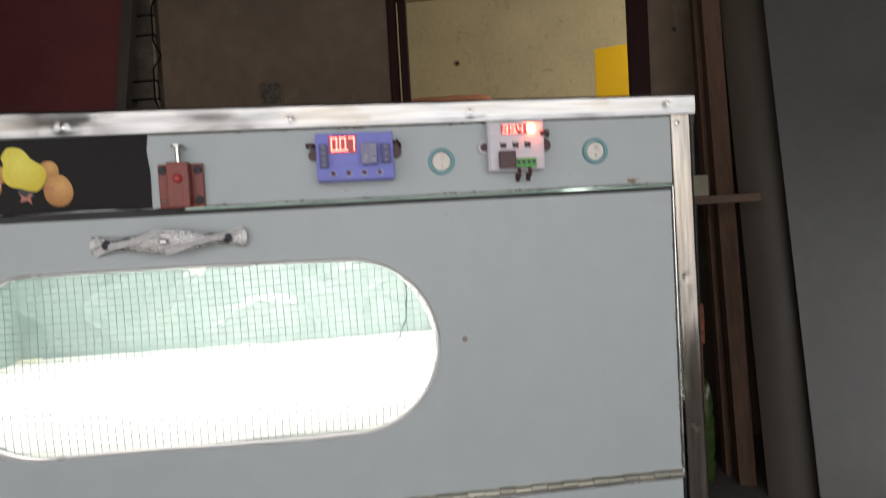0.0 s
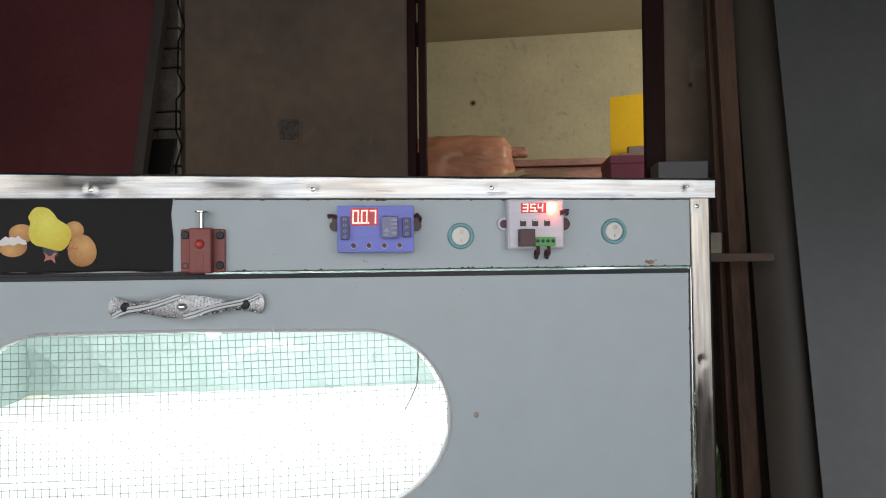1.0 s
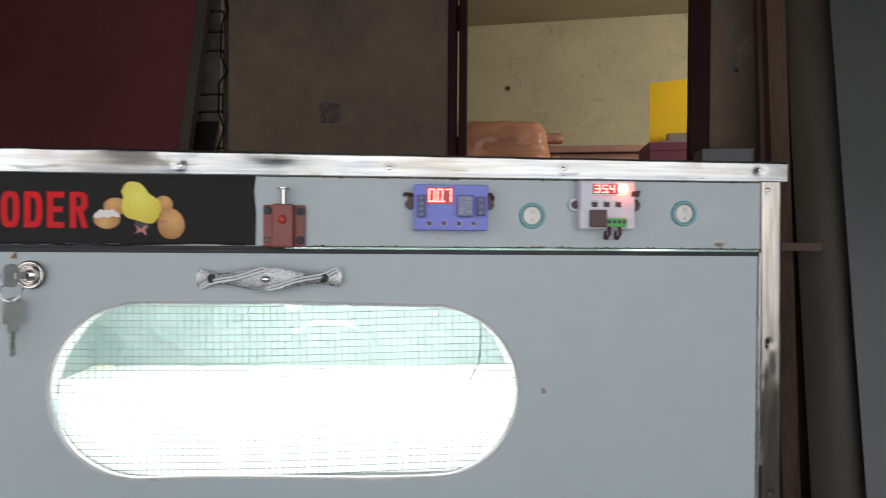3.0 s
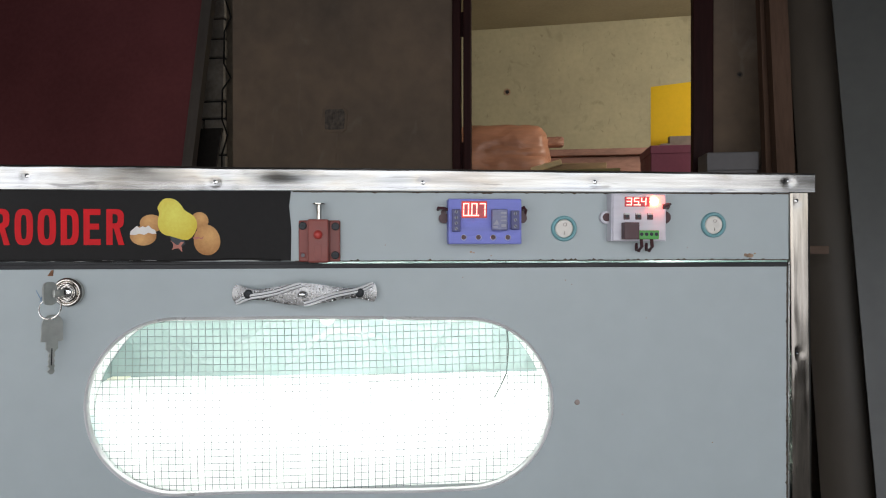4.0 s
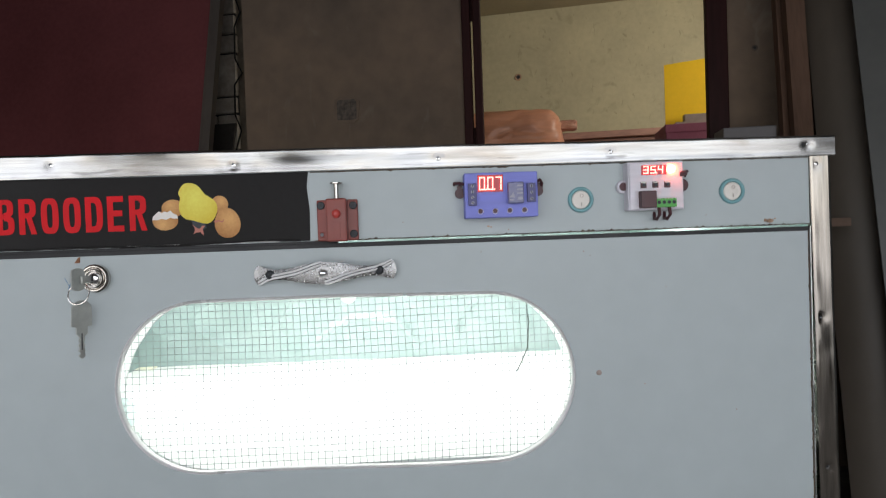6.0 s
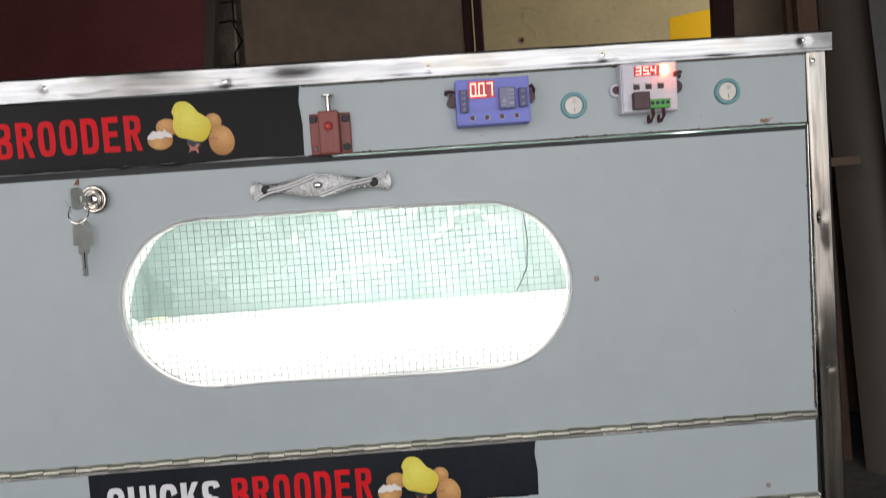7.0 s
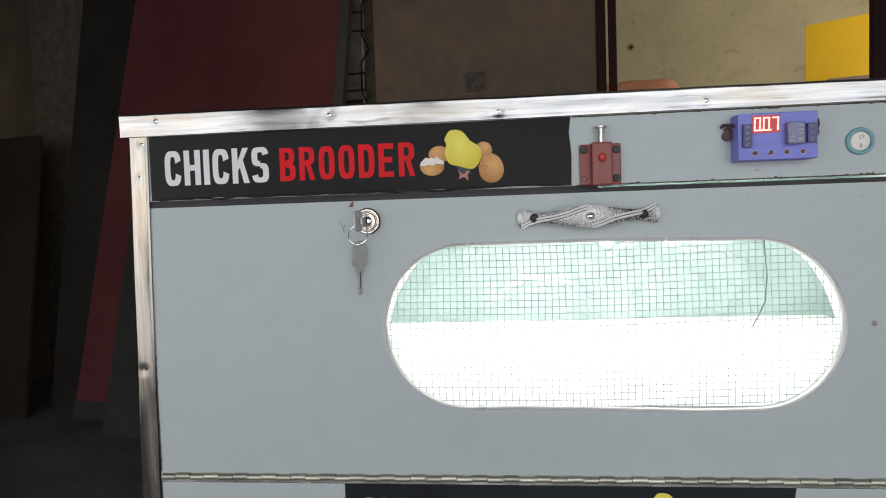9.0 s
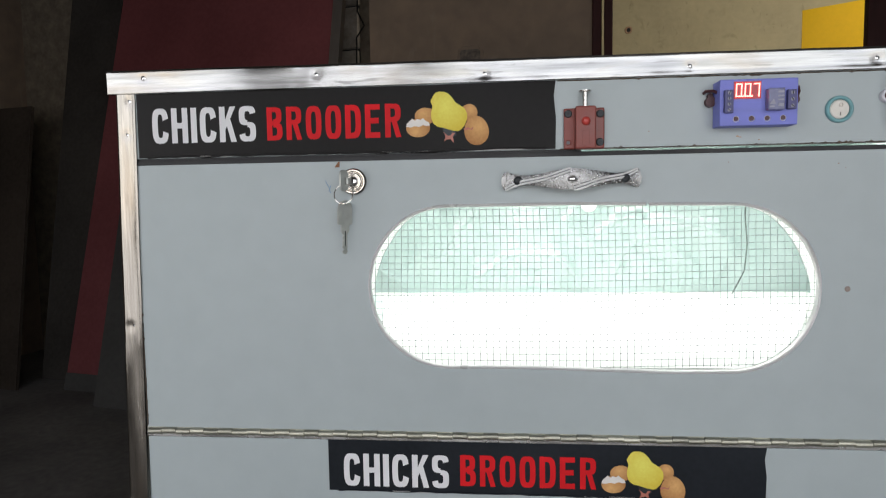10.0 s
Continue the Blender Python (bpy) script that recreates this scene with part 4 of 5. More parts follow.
def segments(text, x0, z0, w, h, y, parent):
    """Lit bars of a three-figure display."""
    on = {"0": "abcdef", "7": "abc", "3": "abgcd", "5": "afgcd", "4": "fgbc"}
    t = w * 0.25
    step = w * 1.28
    for i, ch in enumerate(text.replace(".", "")):
        bms = []
        x = x0 + i * step
        bars = {"a": (x, x + w, z0 + h - t, z0 + h), "g": (x, x + w, z0 + h / 2 - t / 2, z0 + h / 2 + t / 2), "d": (x, x + w, z0, z0 + t),
                "f": (x, x + t, z0 + h / 2, z0 + h), "b": (x + w - t, x + w, z0 + h / 2, z0 + h), "e": (x, x + t, z0, z0 + h / 2), "c": (x + w - t, x + w, z0, z0 + h / 2)}
        for k in on[ch]:
            a, b, c, d = bars[k]
            g = t * 0.12
            lean = 0.0004
            bms.append(bm_plate([(a + g + lean * (c - z0) / h, c + g), (b - g + lean * (c - z0) / h, c + g), (b - g + lean * (d - z0) / h, d - g), (a + g + lean * (d - z0) / h, d - g)], y - 0.0004, y))
        part("lit_figure", bm_merge(*bms), SEGMENT, parent, "glowing red figure")
    for k, dot in enumerate([i for i, ch in enumerate(text) if ch == "."]):
        xd = x0 + (dot - 1 - k) * step + w * 1.14
        part("lit_point", bm_disc(xd, z0 + t * 0.5, y - 0.0004, y, t * 0.55, 10), SEGMENT, parent)


def wire_loop(points, parent, r=0.0014):
    return part("wire", bm_tube(points, r, 8), MAROON_PLASTIC, parent, smooth=True)


# timer relay module
D1 = F - 0.018
timer = part("timer_module", bm_box(-0.0344, 0.0304, D1, F, 0.8257, 0.8655, 0.0008), BLUE_PRINT, brooder, "blue printed plastic timer relay with red display")
part("display", bm_box(-0.0230, -0.0004, D1 - 0.0006, D1 + 0.002, 0.8484, 0.8634), DISPLAY, timer)
segments("0.0.7", -0.0220, 0.8500, 0.0057, 0.0118, D1 - 0.0007, timer)
relay = part("relay", bm_box(0.0032, 0.0168, D1 - 0.007, D1, 0.8376, 0.8560, 0.0008), RELAY, timer, "translucent blue-grey relay block")
for px0, px1, pz0, pz1 in ((0.0108, 0.0158, 0.8520, 0.8535), (0.0108, 0.0158, 0.8488, 0.8500), (0.0108, 0.0158, 0.8455, 0.8468), (0.0112, 0.0154, 0.8405, 0.8430), (0.0042, 0.0080, 0.8400, 0.8410)):
    part("relay_print", bm_box(px0, px1, D1 - 0.0073, D1 - 0.0068, pz0, pz1), PALE_PRINT, timer)
part("relay_print", bm_plate([(0.0042, 0.8425), (0.0090, 0.8425), (0.0074, 0.8470)], D1 - 0.0073, D1 - 0.0068), PALE_PRINT, timer)
for tx, tz0, tz1, nn in ((-0.0315, 0.8366, 0.8560, 4), (0.0205, 0.8385, 0.8550, 3)):
    part("terminal_block", bm_box(tx, tx + 0.0072, D1 - 0.004, D1, tz0, tz1, 0.0005), NAVY, timer)
    for k in range(nn):
        z = tz0 + (tz1 - tz0) * (k + 0.5) / nn
        part("terminal_screw", bm_disc(tx + 0.0036, z, D1 - 0.0043, D1 - 0.003, 0.0015, 12), PALE_PRINT, timer)
        part("screw_slot", turned(bm_box(-0.0014, 0.0014, -0.0002, 0.0002, -0.0003, 0.0003), pose(tx + 0.0036, D1 - 0.0047, z, 0, 40 + 23 * k, 0)), BLACK, timer)
for k in range(4):
    bx = -0.0208 + 0.0130 * k
    # pale rim and off-centre button draw a bright crescent glint at lower right
    part("button_rim", bm_ring(bx, 0.8314, D1 - 0.0008, D1 + 0.001, 0.0026, 0.0021, 16, 0.0003), WHITE_PRINTED, timer)
    part("button", bm_disc(bx - 0.0003, 0.8317, D1 - 0.0010, D1, 0.0020, 14), MAROON_PLASTIC, timer)
for s, ex in ((-1, -0.0344), (1, 0.0304)):
    part("ear", bm_merge(bm_disc(ex + s * 0.0030, 0.8490, F - 0.005, F, 0.0046, 18), bm_disc(ex + s * 0.0034, 0.8545, F - 0.004, F, 0.0022, 14)), MAROON_PLASTIC, timer, smooth=False)
wire_loop([(-0.033, F - 0.009, 0.8560), (-0.038, F - 0.010, 0.8575), (-0.0425, F - 0.006, 0.8580), (-0.0425, F - 0.001, 0.8570)], timer)
wire_loop([(0.030, F - 0.010, 0.8560), (0.034, F - 0.010, 0.8585), (0.037, F - 0.005, 0.8560), (0.036, F - 0.001, 0.8480)], timer)

# thermostat module
D2 = F - 0.014
thermo = part("thermostat_module", bm_plate([(0.1135, 0.8280), (0.1640, 0.8280), (0.1640, 0.8712), (0.1135, 0.8712)], D2 + 0.002, F), WHITE_PRINTED, brooder, "white printed plastic thermostat with red display")
part("front_cover", bm_box(0.1143, 0.1634, D2, D2 + 0.004, 0.8284, 0.8704, 0.001), WHITE_PRINTED, thermo)
part("display", bm_box(0.1250, 0.1478, D2 - 0.0006, D2 + 0.002, 0.8592, 0.8680), DISPLAY, thermo)
segments("35.4", 0.1262, 0.8601, 0.0052, 0.0073, D2 - 0.0007, thermo)
part("led", bm_dome(0.1522, 0.8640, D2, 0.0036, 0.0040, 16, 5), LED, thermo, "lit red LED")
for k in range(3):
    bx = 0.1267 + 0.01085 * k
    part("button_rim", bm_box(bx - 0.0027, bx + 0.0027, D2 - 0.0010, D2 + 0.001, 0.8475, 0.8533, 0.0004), MAROON_PLASTIC, thermo)
    part("button_cap", bm_box(bx - 0.0024, bx + 0.0024, D2 - 0.0013, D2, 0.8520, 0.8531), KEYMETAL, thermo)
    part("button", bm_disc(bx, 0.8504, D2 - 0.0022, D2, 0.0014, 12), DARKMETAL, thermo)
part("relay", bm_box(0.1219, 0.1357, D2 - 0.008, D2, 0.8296, 0.8447, 0.0006), MAROON_PLASTIC, thermo, "dark maroon relay block")
part("terminal_block", bm_box(0.1360, 0.1543, D2 - 0.006, D2, 0.8298, 0.8376, 0.0004), GREEN_PLASTIC, thermo, "green screw terminal block")
for k in range(4):
    part("terminal_screw", bm_disc(0.1383 + 0.0045 * k, 0.8342, D2 - 0.0064, D2 - 0.004, 0.0016, 12), DARKMETAL, thermo)
    part("screw_slot", turned(bm_box(-0.0014, 0.0014, -0.0002, 0.0002, -0.0003, 0.0003), pose(0.1383 + 0.0045 * k, D2 - 0.0065, 0.8342, 0, 55 + 9 * k, 0)), BLACK, thermo)
for ex in (0.1118, 0.1665):
    part("ear", bm_disc(ex, 0.8500, F - 0.005, F, 0.0058, 20, bevel=0.0008), WHITE_PRINTED if ex < 0.14 else MAROON_PLASTIC, thermo)
    part("ear_screw", bm_disc(ex - 0.0002, 0.8500, F - 0.0058, F, 0.0038, 16), MAROON_PLASTIC, thermo)
for wx in (0.1395, 0.1490):
    wire_loop([(wx, D2 - 0.002, 0.8300), (wx - 0.0006, D2 - 0.005, 0.8235), (wx - 0.0002, D2 + 0.003, 0.8195), (wx + 0.0012, F - 0.002, 0.8200), (wx + 0.002, F + 0.001, 0.8260)], thermo, 0.0016)
wire_loop([(0.160, D2 - 0.0005, 0.8600), (0.164, D2 - 0.002, 0.8612), (0.1690, D2 + 0.004, 0.8618), (0.1715, F - 0.001, 0.8600)], thermo, 0.0012)
wire_loop([(0.160, D2 - 0.0005, 0.8580), (0.1655, D2 - 0.001, 0.8592), (0.1705, F - 0.002, 0.8585)], thermo, 0.0012)


def rocker(x, z, lean):
    s = part("rocker_switch", bm_ring(x, z, F - 0.0030, F, 0.0117, 0.0086, 44, 0.0009), TEAL, brooder, "ivory round rocker switch in a teal rim", True)
    part("rocker", turned(bm_disc(0, 0, -0.0022, 0.003, 0.0083, 36, bevel=0.0008), pose(x, F, z, lean, 0, 0)), IVORY, s)
    part("mark", bm_ring(x + 0.0006, z + 0.0036, F - 0.0032, F - 0.001, 0.0017, 0.0012, 20, 0.0001), PRINT_MARK, s)
    part("mark", bm_box(x + 0.0002, x + 0.0006, F - 0.0032, F - 0.001, z - 0.0055, z - 0.0025), PRINT_MARK, s)


rocker(0.0730, 0.8398, 5)
rocker(0.2145, 0.8432, 5)

# spring latch on the fascia
latch = part("spring_latch", bm_box(-0.1665, -0.1300, F - 0.004, F, 0.8102, 0.8470, 0.0012), BROWN_PLASTIC, brooder, "brown plastic spring bolt with a nail pin")
part("latch_body", bm_box(-0.1570, -0.1390, F - 0.014, F - 0.003, 0.8096, 0.8476, 0.0014), BROWN_PLASTIC, latch)
part("button", bm_dome(-0.1480, 0.8340, F - 0.0138, 0.0040, 0.0035, 18, 5), RED_PLASTIC, latch, smooth=True)
part("relief", bm_box(-0.1512, -0.1448, F - 0.01425, F - 0.013, 0.8120, 0.8255, 0.0002), BROWN_PLASTIC, latch)
for rz in (0.8278, 0.8292):
    part("relief", bm_box(-0.1505, -0.1455, F - 0.0143, F - 0.013, rz - 0.0003, rz + 0.0003, 0.0001), BROWN_PLASTIC, latch)
for lx, lz, ok in ((-0.1627, 0.8420, 1), (-0.1340, 0.8415, 1), (-0.1342, 0.8160, 1), (-0.1626, 0.8160, 0)):
    if ok:
        part("screw", bm_disc(lx, lz, F - 0.0052, F - 0.003, 0.0036, 16, bevel=0.0008), DARKMETAL, latch)
        for a in (20, 110):
            part("screw_slot", turned(bm_box(-0.0024, 0.0024, -0.0003, 0.0003, -0.0004, 0.0004), pose(lx, F - 0.0053, lz, 0, a, 0)), BLACK, latch)
    else:
        part("screw_hole", bm_ring(lx, lz, F - 0.0046, F - 0.003, 0.0028, 0.0017, 18, 0.0005), BROWN_PLASTIC, latch)
        part("hole_bottom", bm_disc(lx, lz, F - 0.0042, F - 0.003, 0.0017, 12), GREYCARD, latch)
part("nail_pin", bm_merge(turned(bm_disc(0, 0, 0, 0.019, 0.0023, 16), pose(-0.1480, F - 0.0075, 0.8420, 90, 0, 0)), turned(bm_disc(0, 0, 0, 0.0012, 0.0057, 22, bevel=0.0004), pose(-0.1480, F - 0.0075, 0.8606, 90, 0, 0))), STEEL, latch, "bright nail head pin")


# pull handle
def handle_half(u):
    """Half-height along the handle; u runs from -1 to 1."""
    a = abs(u)
    knots = ((0.0, 0.0096), (0.18, 0.0090), (0.38, 0.0068), (0.58, 0.0048), (0.74, 0.0046), (0.88, 0.0066), (0.96, 0.0082), (1.0, 0.0084))
    for (a0, h0), (a1, h1) in zip(knots, knots[1:]):
        if a <= a1:
            k = (a - a0) / (a1 - a0)
            return h0 + (h1 - h0) * k
    return knots[-1][1]


HX, HZ, HL = -0.1605, 0.7825, 0.0605


def handle_y(u):
    return F - 0.006 - 0.014 * math.cos(u * math.pi / 2) ** 1.2


def handle_body():
    bm = bmesh.new()
    n, m = 60, 10
    front, back = [], []
    for i in range(n + 1):
        u = -1 + 2 * i / n
        h = handle_half(u)
        fr, bk = [], []
        for j in range(m + 1):
            v = -1 + 2 * j / m
            x = HX + HL * u + (0.0028 * (1 - v * v) * (1 if u > 0 else -1) if abs(u) > 0.98 else 0)
            y = handle_y(u) + 0.0009 * v * v
            fr.append(bm.verts.new((x, y, HZ + h * v + 0.0005 * u)))
            bk.append(bm.verts.new((x, y + 0.0022, HZ + h * v * 0.94 + 0.0005 * u)))
        front.append(fr)
        back.append(bk)
    for i in range(n):
        for j in range(m):
            bm.faces.new((front[i][j], front[i + 1][j], front[i + 1][j + 1], front[i][j + 1]))
            bm.faces.new((back[i][j], back[i][j + 1], back[i + 1][j + 1], back[i + 1][j]))
        for j in (0, m):
            bm.faces.new((front[i][j], back[i][j], back[i + 1][j], front[i + 1][j]))
    for i in (0, n):
        for j in range(m):
            bm.faces.new((front[i][j], front[i][j + 1], back[i][j + 1], back[i][j]))
    return bm


handle = part("pull_handle", handle_body(), PITTED, door, "silver pitted metal bow handle with polished ribs", True)
for s in (-1, 1):
    def rib(shift, r0, material, lift):
        pts, n = [], 24
        for k in range(n + 1):
            u = (-0.985 + 0.965 * k / n) if s < 0 else (0.02 + 0.965 * k / n)
            v = -0.93 + 1.86 * (k / n) ** (0.9 if s < 0 else 1.1)
            z = HZ + handle_half(u) * v + 0.0005 * u + shift
            v = max(-0.97, min(0.97, (z - HZ - 0.0005 * u) / handle_half(u)))
            pts.append((HX + HL * u, handle_y(u) + 0.0009 * v * v - lift, HZ + handle_half(u) * v + 0.0005 * u))
        part("polished_rib" if material is POLISHED else "rib_shade_line", bm_tube(pts, [r0] * (n + 1), 8), material, handle, smooth=True)
    rib(0.0012, 0.0012, POLISHED, 0.0004)
    rib(-0.0012, 0.0012, POLISHED, 0.0004)
    # thin dark tubes stand in for the shade between and beside the ribs
    rib(0.0, 0.0004, DARKMETAL, 0.0010)
    rib(0.0026, 0.0003, DARKMETAL, 0.0)
    rib(-0.0026, 0.0003, DARKMETAL, 0.0)
    sx = HX + s * 0.0480
    part("foot_post", bm_disc(sx, HZ + 0.0004 * s, F - 0.008, F, 0.0042, 16), CHROME, handle)
    part("screw", bm_dome(sx, HZ + 0.0004 * s, handle_y(s * 0.79) - 0.0002, 0.0042, 0.0018, 18, 5), DARKMETAL, handle, smooth=True)
    for a in (15, 105):
        part("screw_slot", turned(bm_box(-0.0020, 0.0020, -0.0003, 0.0003, -0.0004, 0.0004), pose(sx, handle_y(s * 0.79) - 0.0019, HZ + 0.0004 * s, 0, a, 0)), BLACK, handle)
part("centre_stud", bm_dome(HX, HZ, handle_y(0) + 0.0005, 0.0034, 0.0036, 18, 6, rx=0.0046), STUD, handle, smooth=True)
studs = []
_r = random.Random(4)
for i in range(46):
    u = -0.965 + 1.93 * i / 45
    rows_here = max(3, int(handle_half(u) / 0.00125))
    for j in range(rows_here):
        v = -0.84 + 1.68 * (j + 0.5 * (i % 2)) / rows_here + _r.uniform(-0.04, 0.04)
        w = (u + 0.985) / 0.965 if u < 0 else (u - 0.02) / 0.965
        line = -0.93 + 1.86 * max(0.0, w) ** (0.9 if u < 0 else 1.1)
        if abs(v - line) * handle_half(u) < 0.0024 or (u * HL) ** 2 + (v * handle_half(u)) ** 2 < 0.0052 ** 2 or (abs(u * HL) - 0.048) ** 2 + (v * handle_half(u)) ** 2 < 0.0042 ** 2:
            continue
        studs.append(bm_dome(HX + HL * u + _r.uniform(-0.0003, 0.0003), HZ + handle_half(u) * v + 0.0005 * u, handle_y(u) + 0.0009 * v * v + 0.0001, _r.uniform(0.0006, 0.00085), _r.uniform(0.0008, 0.0012), 8, 3))
tagged(part("pitting", bm_merge(*studs), STUD, handle, smooth=True), kind="stuff")

# cam lock with its keys
KX, KZ = -0.3635, 0.7845
lock = part("cam_lock", bm_merge(bm_ring(KX, KZ, F - 0.0055, F, 0.0125, 0.0088, 44, 0.0014), bm_ring(KX, KZ, F - 0.0065, F, 0.0086, 0.0060, 40, 0.001), bm_disc(KX, KZ, F - 0.0050, F, 0.0089, 36)), STEEL, door, "round nickel cam lock", True)
part("lock_plug", bm_dome(KX, KZ, F - 0.004, 0.0056, 0.0035, 24, 6), CHROME, lock, smooth=True)
part("keyhole", bm_box(KX - 0.0007, KX + 0.0007, F - 0.0079, F - 0.006, KZ - 0.002, KZ + 0.002), BLACK, lock)
keys = thing("key_ring", "steel key ring with two small keys hanging from the lock", "keys", at=(KX, F, KZ))


def key_blade(m, parent, length=0.024):
    """A small flat key hanging by the hole in its bow."""
    r = random.Random(8)
    out = []
    n = 16
    for k in range(n + 1):
        a = math.pi * k / n
        out.append((0.0080 * math.cos(a), -0.004 + 0.0078 * math.sin(a)))
    out += [(-0.0083, -0.0110), (-0.0084, -0.0185), (-0.0046, -0.0190), (-0.0044, -0.0255), (-0.0030, -0.0262)]
    out += [(-0.0030 + (0.0019 if k % 2 else 0.0004) * (0.6 + 0.5 * r.random()), -0.0262 - (length - 0.004) * k / 9) for k in range(1, 9)] + [(-0.0008, -0.0222 - length), (0.0012, -0.0222 - length)]
    out += [(0.0030 - (0.0014 if k % 2 else 0.0002) * (0.6 + 0.5 * r.random()), -0.0262 - (length - 0.004) * k / 9) for k in range(8, 0, -1)] + [(0.0032, -0.0262), (0.0046, -0.0255), (0.0048, -0.0190), (0.0084, -0.0185), (0.0083, -0.0110)]
    hole = [(0.0018 * math.cos(2 * math.pi * k / 12), 0.0008 + 0.0018 * math.sin(2 * math.pi * k / 12)) for k in range(12)]
    bm = bmesh.new()
    for y in (-0.0009, 0.0009):
        ov = [bm.verts.new((x, y, z)) for x, z in out]
        hv = [bm.verts.new((x, y, z)) for x, z in hole]
        es = [bm.edges.new((v[q], v[(q + 1) % len(v)])) for v in (ov, hv) for q in range(len(v))]
        bmesh.ops.triangle_fill(bm, use_beauty=True, edges=es)
        if y < 0:
            first = (ov, hv)
    for a, b in zip(first, (ov, hv)):
        for q in range(len(a)):
            bm.faces.new((a[q], a[(q + 1) % len(a)], b[(q + 1) % len(a)], b[q]))
    part("key", turned(bm, m), KEYMETAL, parent, "small flat steel key")
    part("key_groove", turned(bm_box(-0.0006, 0.0002, -0.0012, -0.0008, -0.0195 - length * 0.8, -0.0245), m), DARKMETAL, parent)


part("key_shank", turned(bm_box(-0.001, 0.001, 0, 0.016, -0.003, 0.003, 0.0004), pose(-0.0018, -0.0215, 0.0)), KEYMETAL, keys)
part("key_bow", turned(bm_plate(smooth_loop([(-0.0062, 0.0060), (-0.0030, 0.0092), (0.0030, 0.0092), (0.0062, 0.0055), (0.0064, -0.0055), (0.0030, -0.0094), (-0.0030, -0.0094), (-0.0062, -0.0060)], 4), -0.0009, 0.0009), pose(-0.0045, -0.022, 0.0005, 0, 0, 72)), KEYMETAL, keys)
part("ring", bm_tube([(-0.0055 + 0.0088 * math.cos(a), -0.020 + 0.003 * math.sin(a), -0.0120 + 0.0088 * math.sin(a)) for a in [2 * math.pi * i / 28 for i in range(28)]], 0.0006, 6, True), STEEL, keys, smooth=True)
key_blade(pose(-0.0055, -0.0165, -0.0215, 0, 2, 54), keys)

# ---- leaning boards and loose things of the workshop ----


def slab(name, corners, thick, material, label, category, group=""):
    """A board given by its four front corners, clockwise from bottom left."""
    p = [B @ Vector(c) for c in corners]
    nrm = (p[1] - p[0]).cross(p[3] - p[0]).normalized()
    if nrm.y < 0:
        nrm = -nrm
    bm = bmesh.new()
    f = [bm.verts.new(c) for c in p]
    b = [bm.verts.new(c + nrm * thick) for c in p]
    bm.faces.new(f)
    bm.faces.new(b[::-1])
    for i in range(4):
        bm.faces.new((f[i], b[i], b[(i + 1) % 4], f[(i + 1) % 4]))
    return tagged(part(name, bm, material), label, category, group)


# block courses behind the leaning sheet
_r = random.Random(11)
z = 0.05
joints = [0.21, 0.39, 0.57, 0.75, 0.93, 1.11, 1.21, 1.364, 1.437, 1.62, 1.70, 1.785, 1.97, 2.15, 2.33, 2.51]
for z, top in zip([0.03] + joints, joints):
    x = -1.032 - _r.uniform(0, 0.010)
    for w in (_r.uniform(0.09, 0.13), 0.36):
        part("block", room(bm_box(x - w, x, 0.212, 0.238, z + 0.004, top - 0.004, 0.004, 1)), BRICK, masonry)
        x -= w + 0.008
# black sheet over the mortar gives the joints their shade as plain colour
part("joint_shade_sheet", room(bm_box(-1.56, -1.040, 0.228, 0.236, 0.03, 2.52)), BLACK, masonry, "black sheet behind the blocks that puts shade into their open joints")
run = [(-0.925, 0.4), (-0.945, 0.62), (-0.912, 0.80), (-0.94, 0.95), (-0.943, 1.128), (-0.943, 1.209), (-0.916, 1.29), (-0.941, 1.356), (-0.939, 1.482), (-0.902, 1.53), (-0.932, 1.592), (-0.929, 1.725), (-0.900, 1.784), (-0.93, 1.88), (-0.92, 2.1), (-0.94, 2.4)]
tagged(part("hanging_cable", room(bm_tube([(x - 0.104, 0.205, z) for x, z in run], 0.0036, 8)), CABLE, smooth=True), "thin dark cable hanging down the raw wall edge", "cable")

sheet = thing("maroon_sheet", "tall maroon metal sheet with grey edge rail leaning on the wall", "metal sheet")
piece = slab("sheet_face", [(-2.21, -0.30, 0.0), (-1.06, -0.30, 0.0), (-1.055, 0.20, 2.35), (-2.12, 0.20, 2.35)], 0.01, MAROON, "", "")
piece.parent = sheet
piece = slab("edge_rail", [(-1.06, -0.315, 0.0), (-1.02, -0.315, 0.0), (-1.012, 0.185, 2.35), (-1.055, 0.185, 2.35)], 0.03, RAIL, "grey metal edge rail", "")
piece.parent = sheet
piece = slab("bottom_strip", [(-2.21, -0.306, 0.0), (-1.06, -0.306, 0.0), (-1.06, -0.291, 0.07), (-2.207, -0.291, 0.07)], 0.004, PALEBOARD, "pale bottom strip", "")
piece.parent = sheet
slab("dark_strip", [(-1.32, 0.06, 0), (-1.20, 0.06, 0), (-1.040, 0.195, 1.32), (-1.14, 0.195, 1.32)], 0.01, DARKBOARD, "narrow black board leaning on the block wall", "board")
slab("pale_board", [(-1.90, -0.444, 0.0), (-1.15, -0.46, 0.0), (-1.15, -0.24, 0.85), (-1.90, -0.24, 0.85)], 0.012, PALEBOARD, "pale grey board leaning low against the maroon sheet", "board")
slab("brown_board", [(-2.95, -0.37, 0.0), (-2.40, -0.37, 0.0), (-2.60, -0.05, 1.25), (-2.95, -0.05, 1.25)], 0.015, BROWNBOARD, "dull brown board leaning against the block wall", "board")
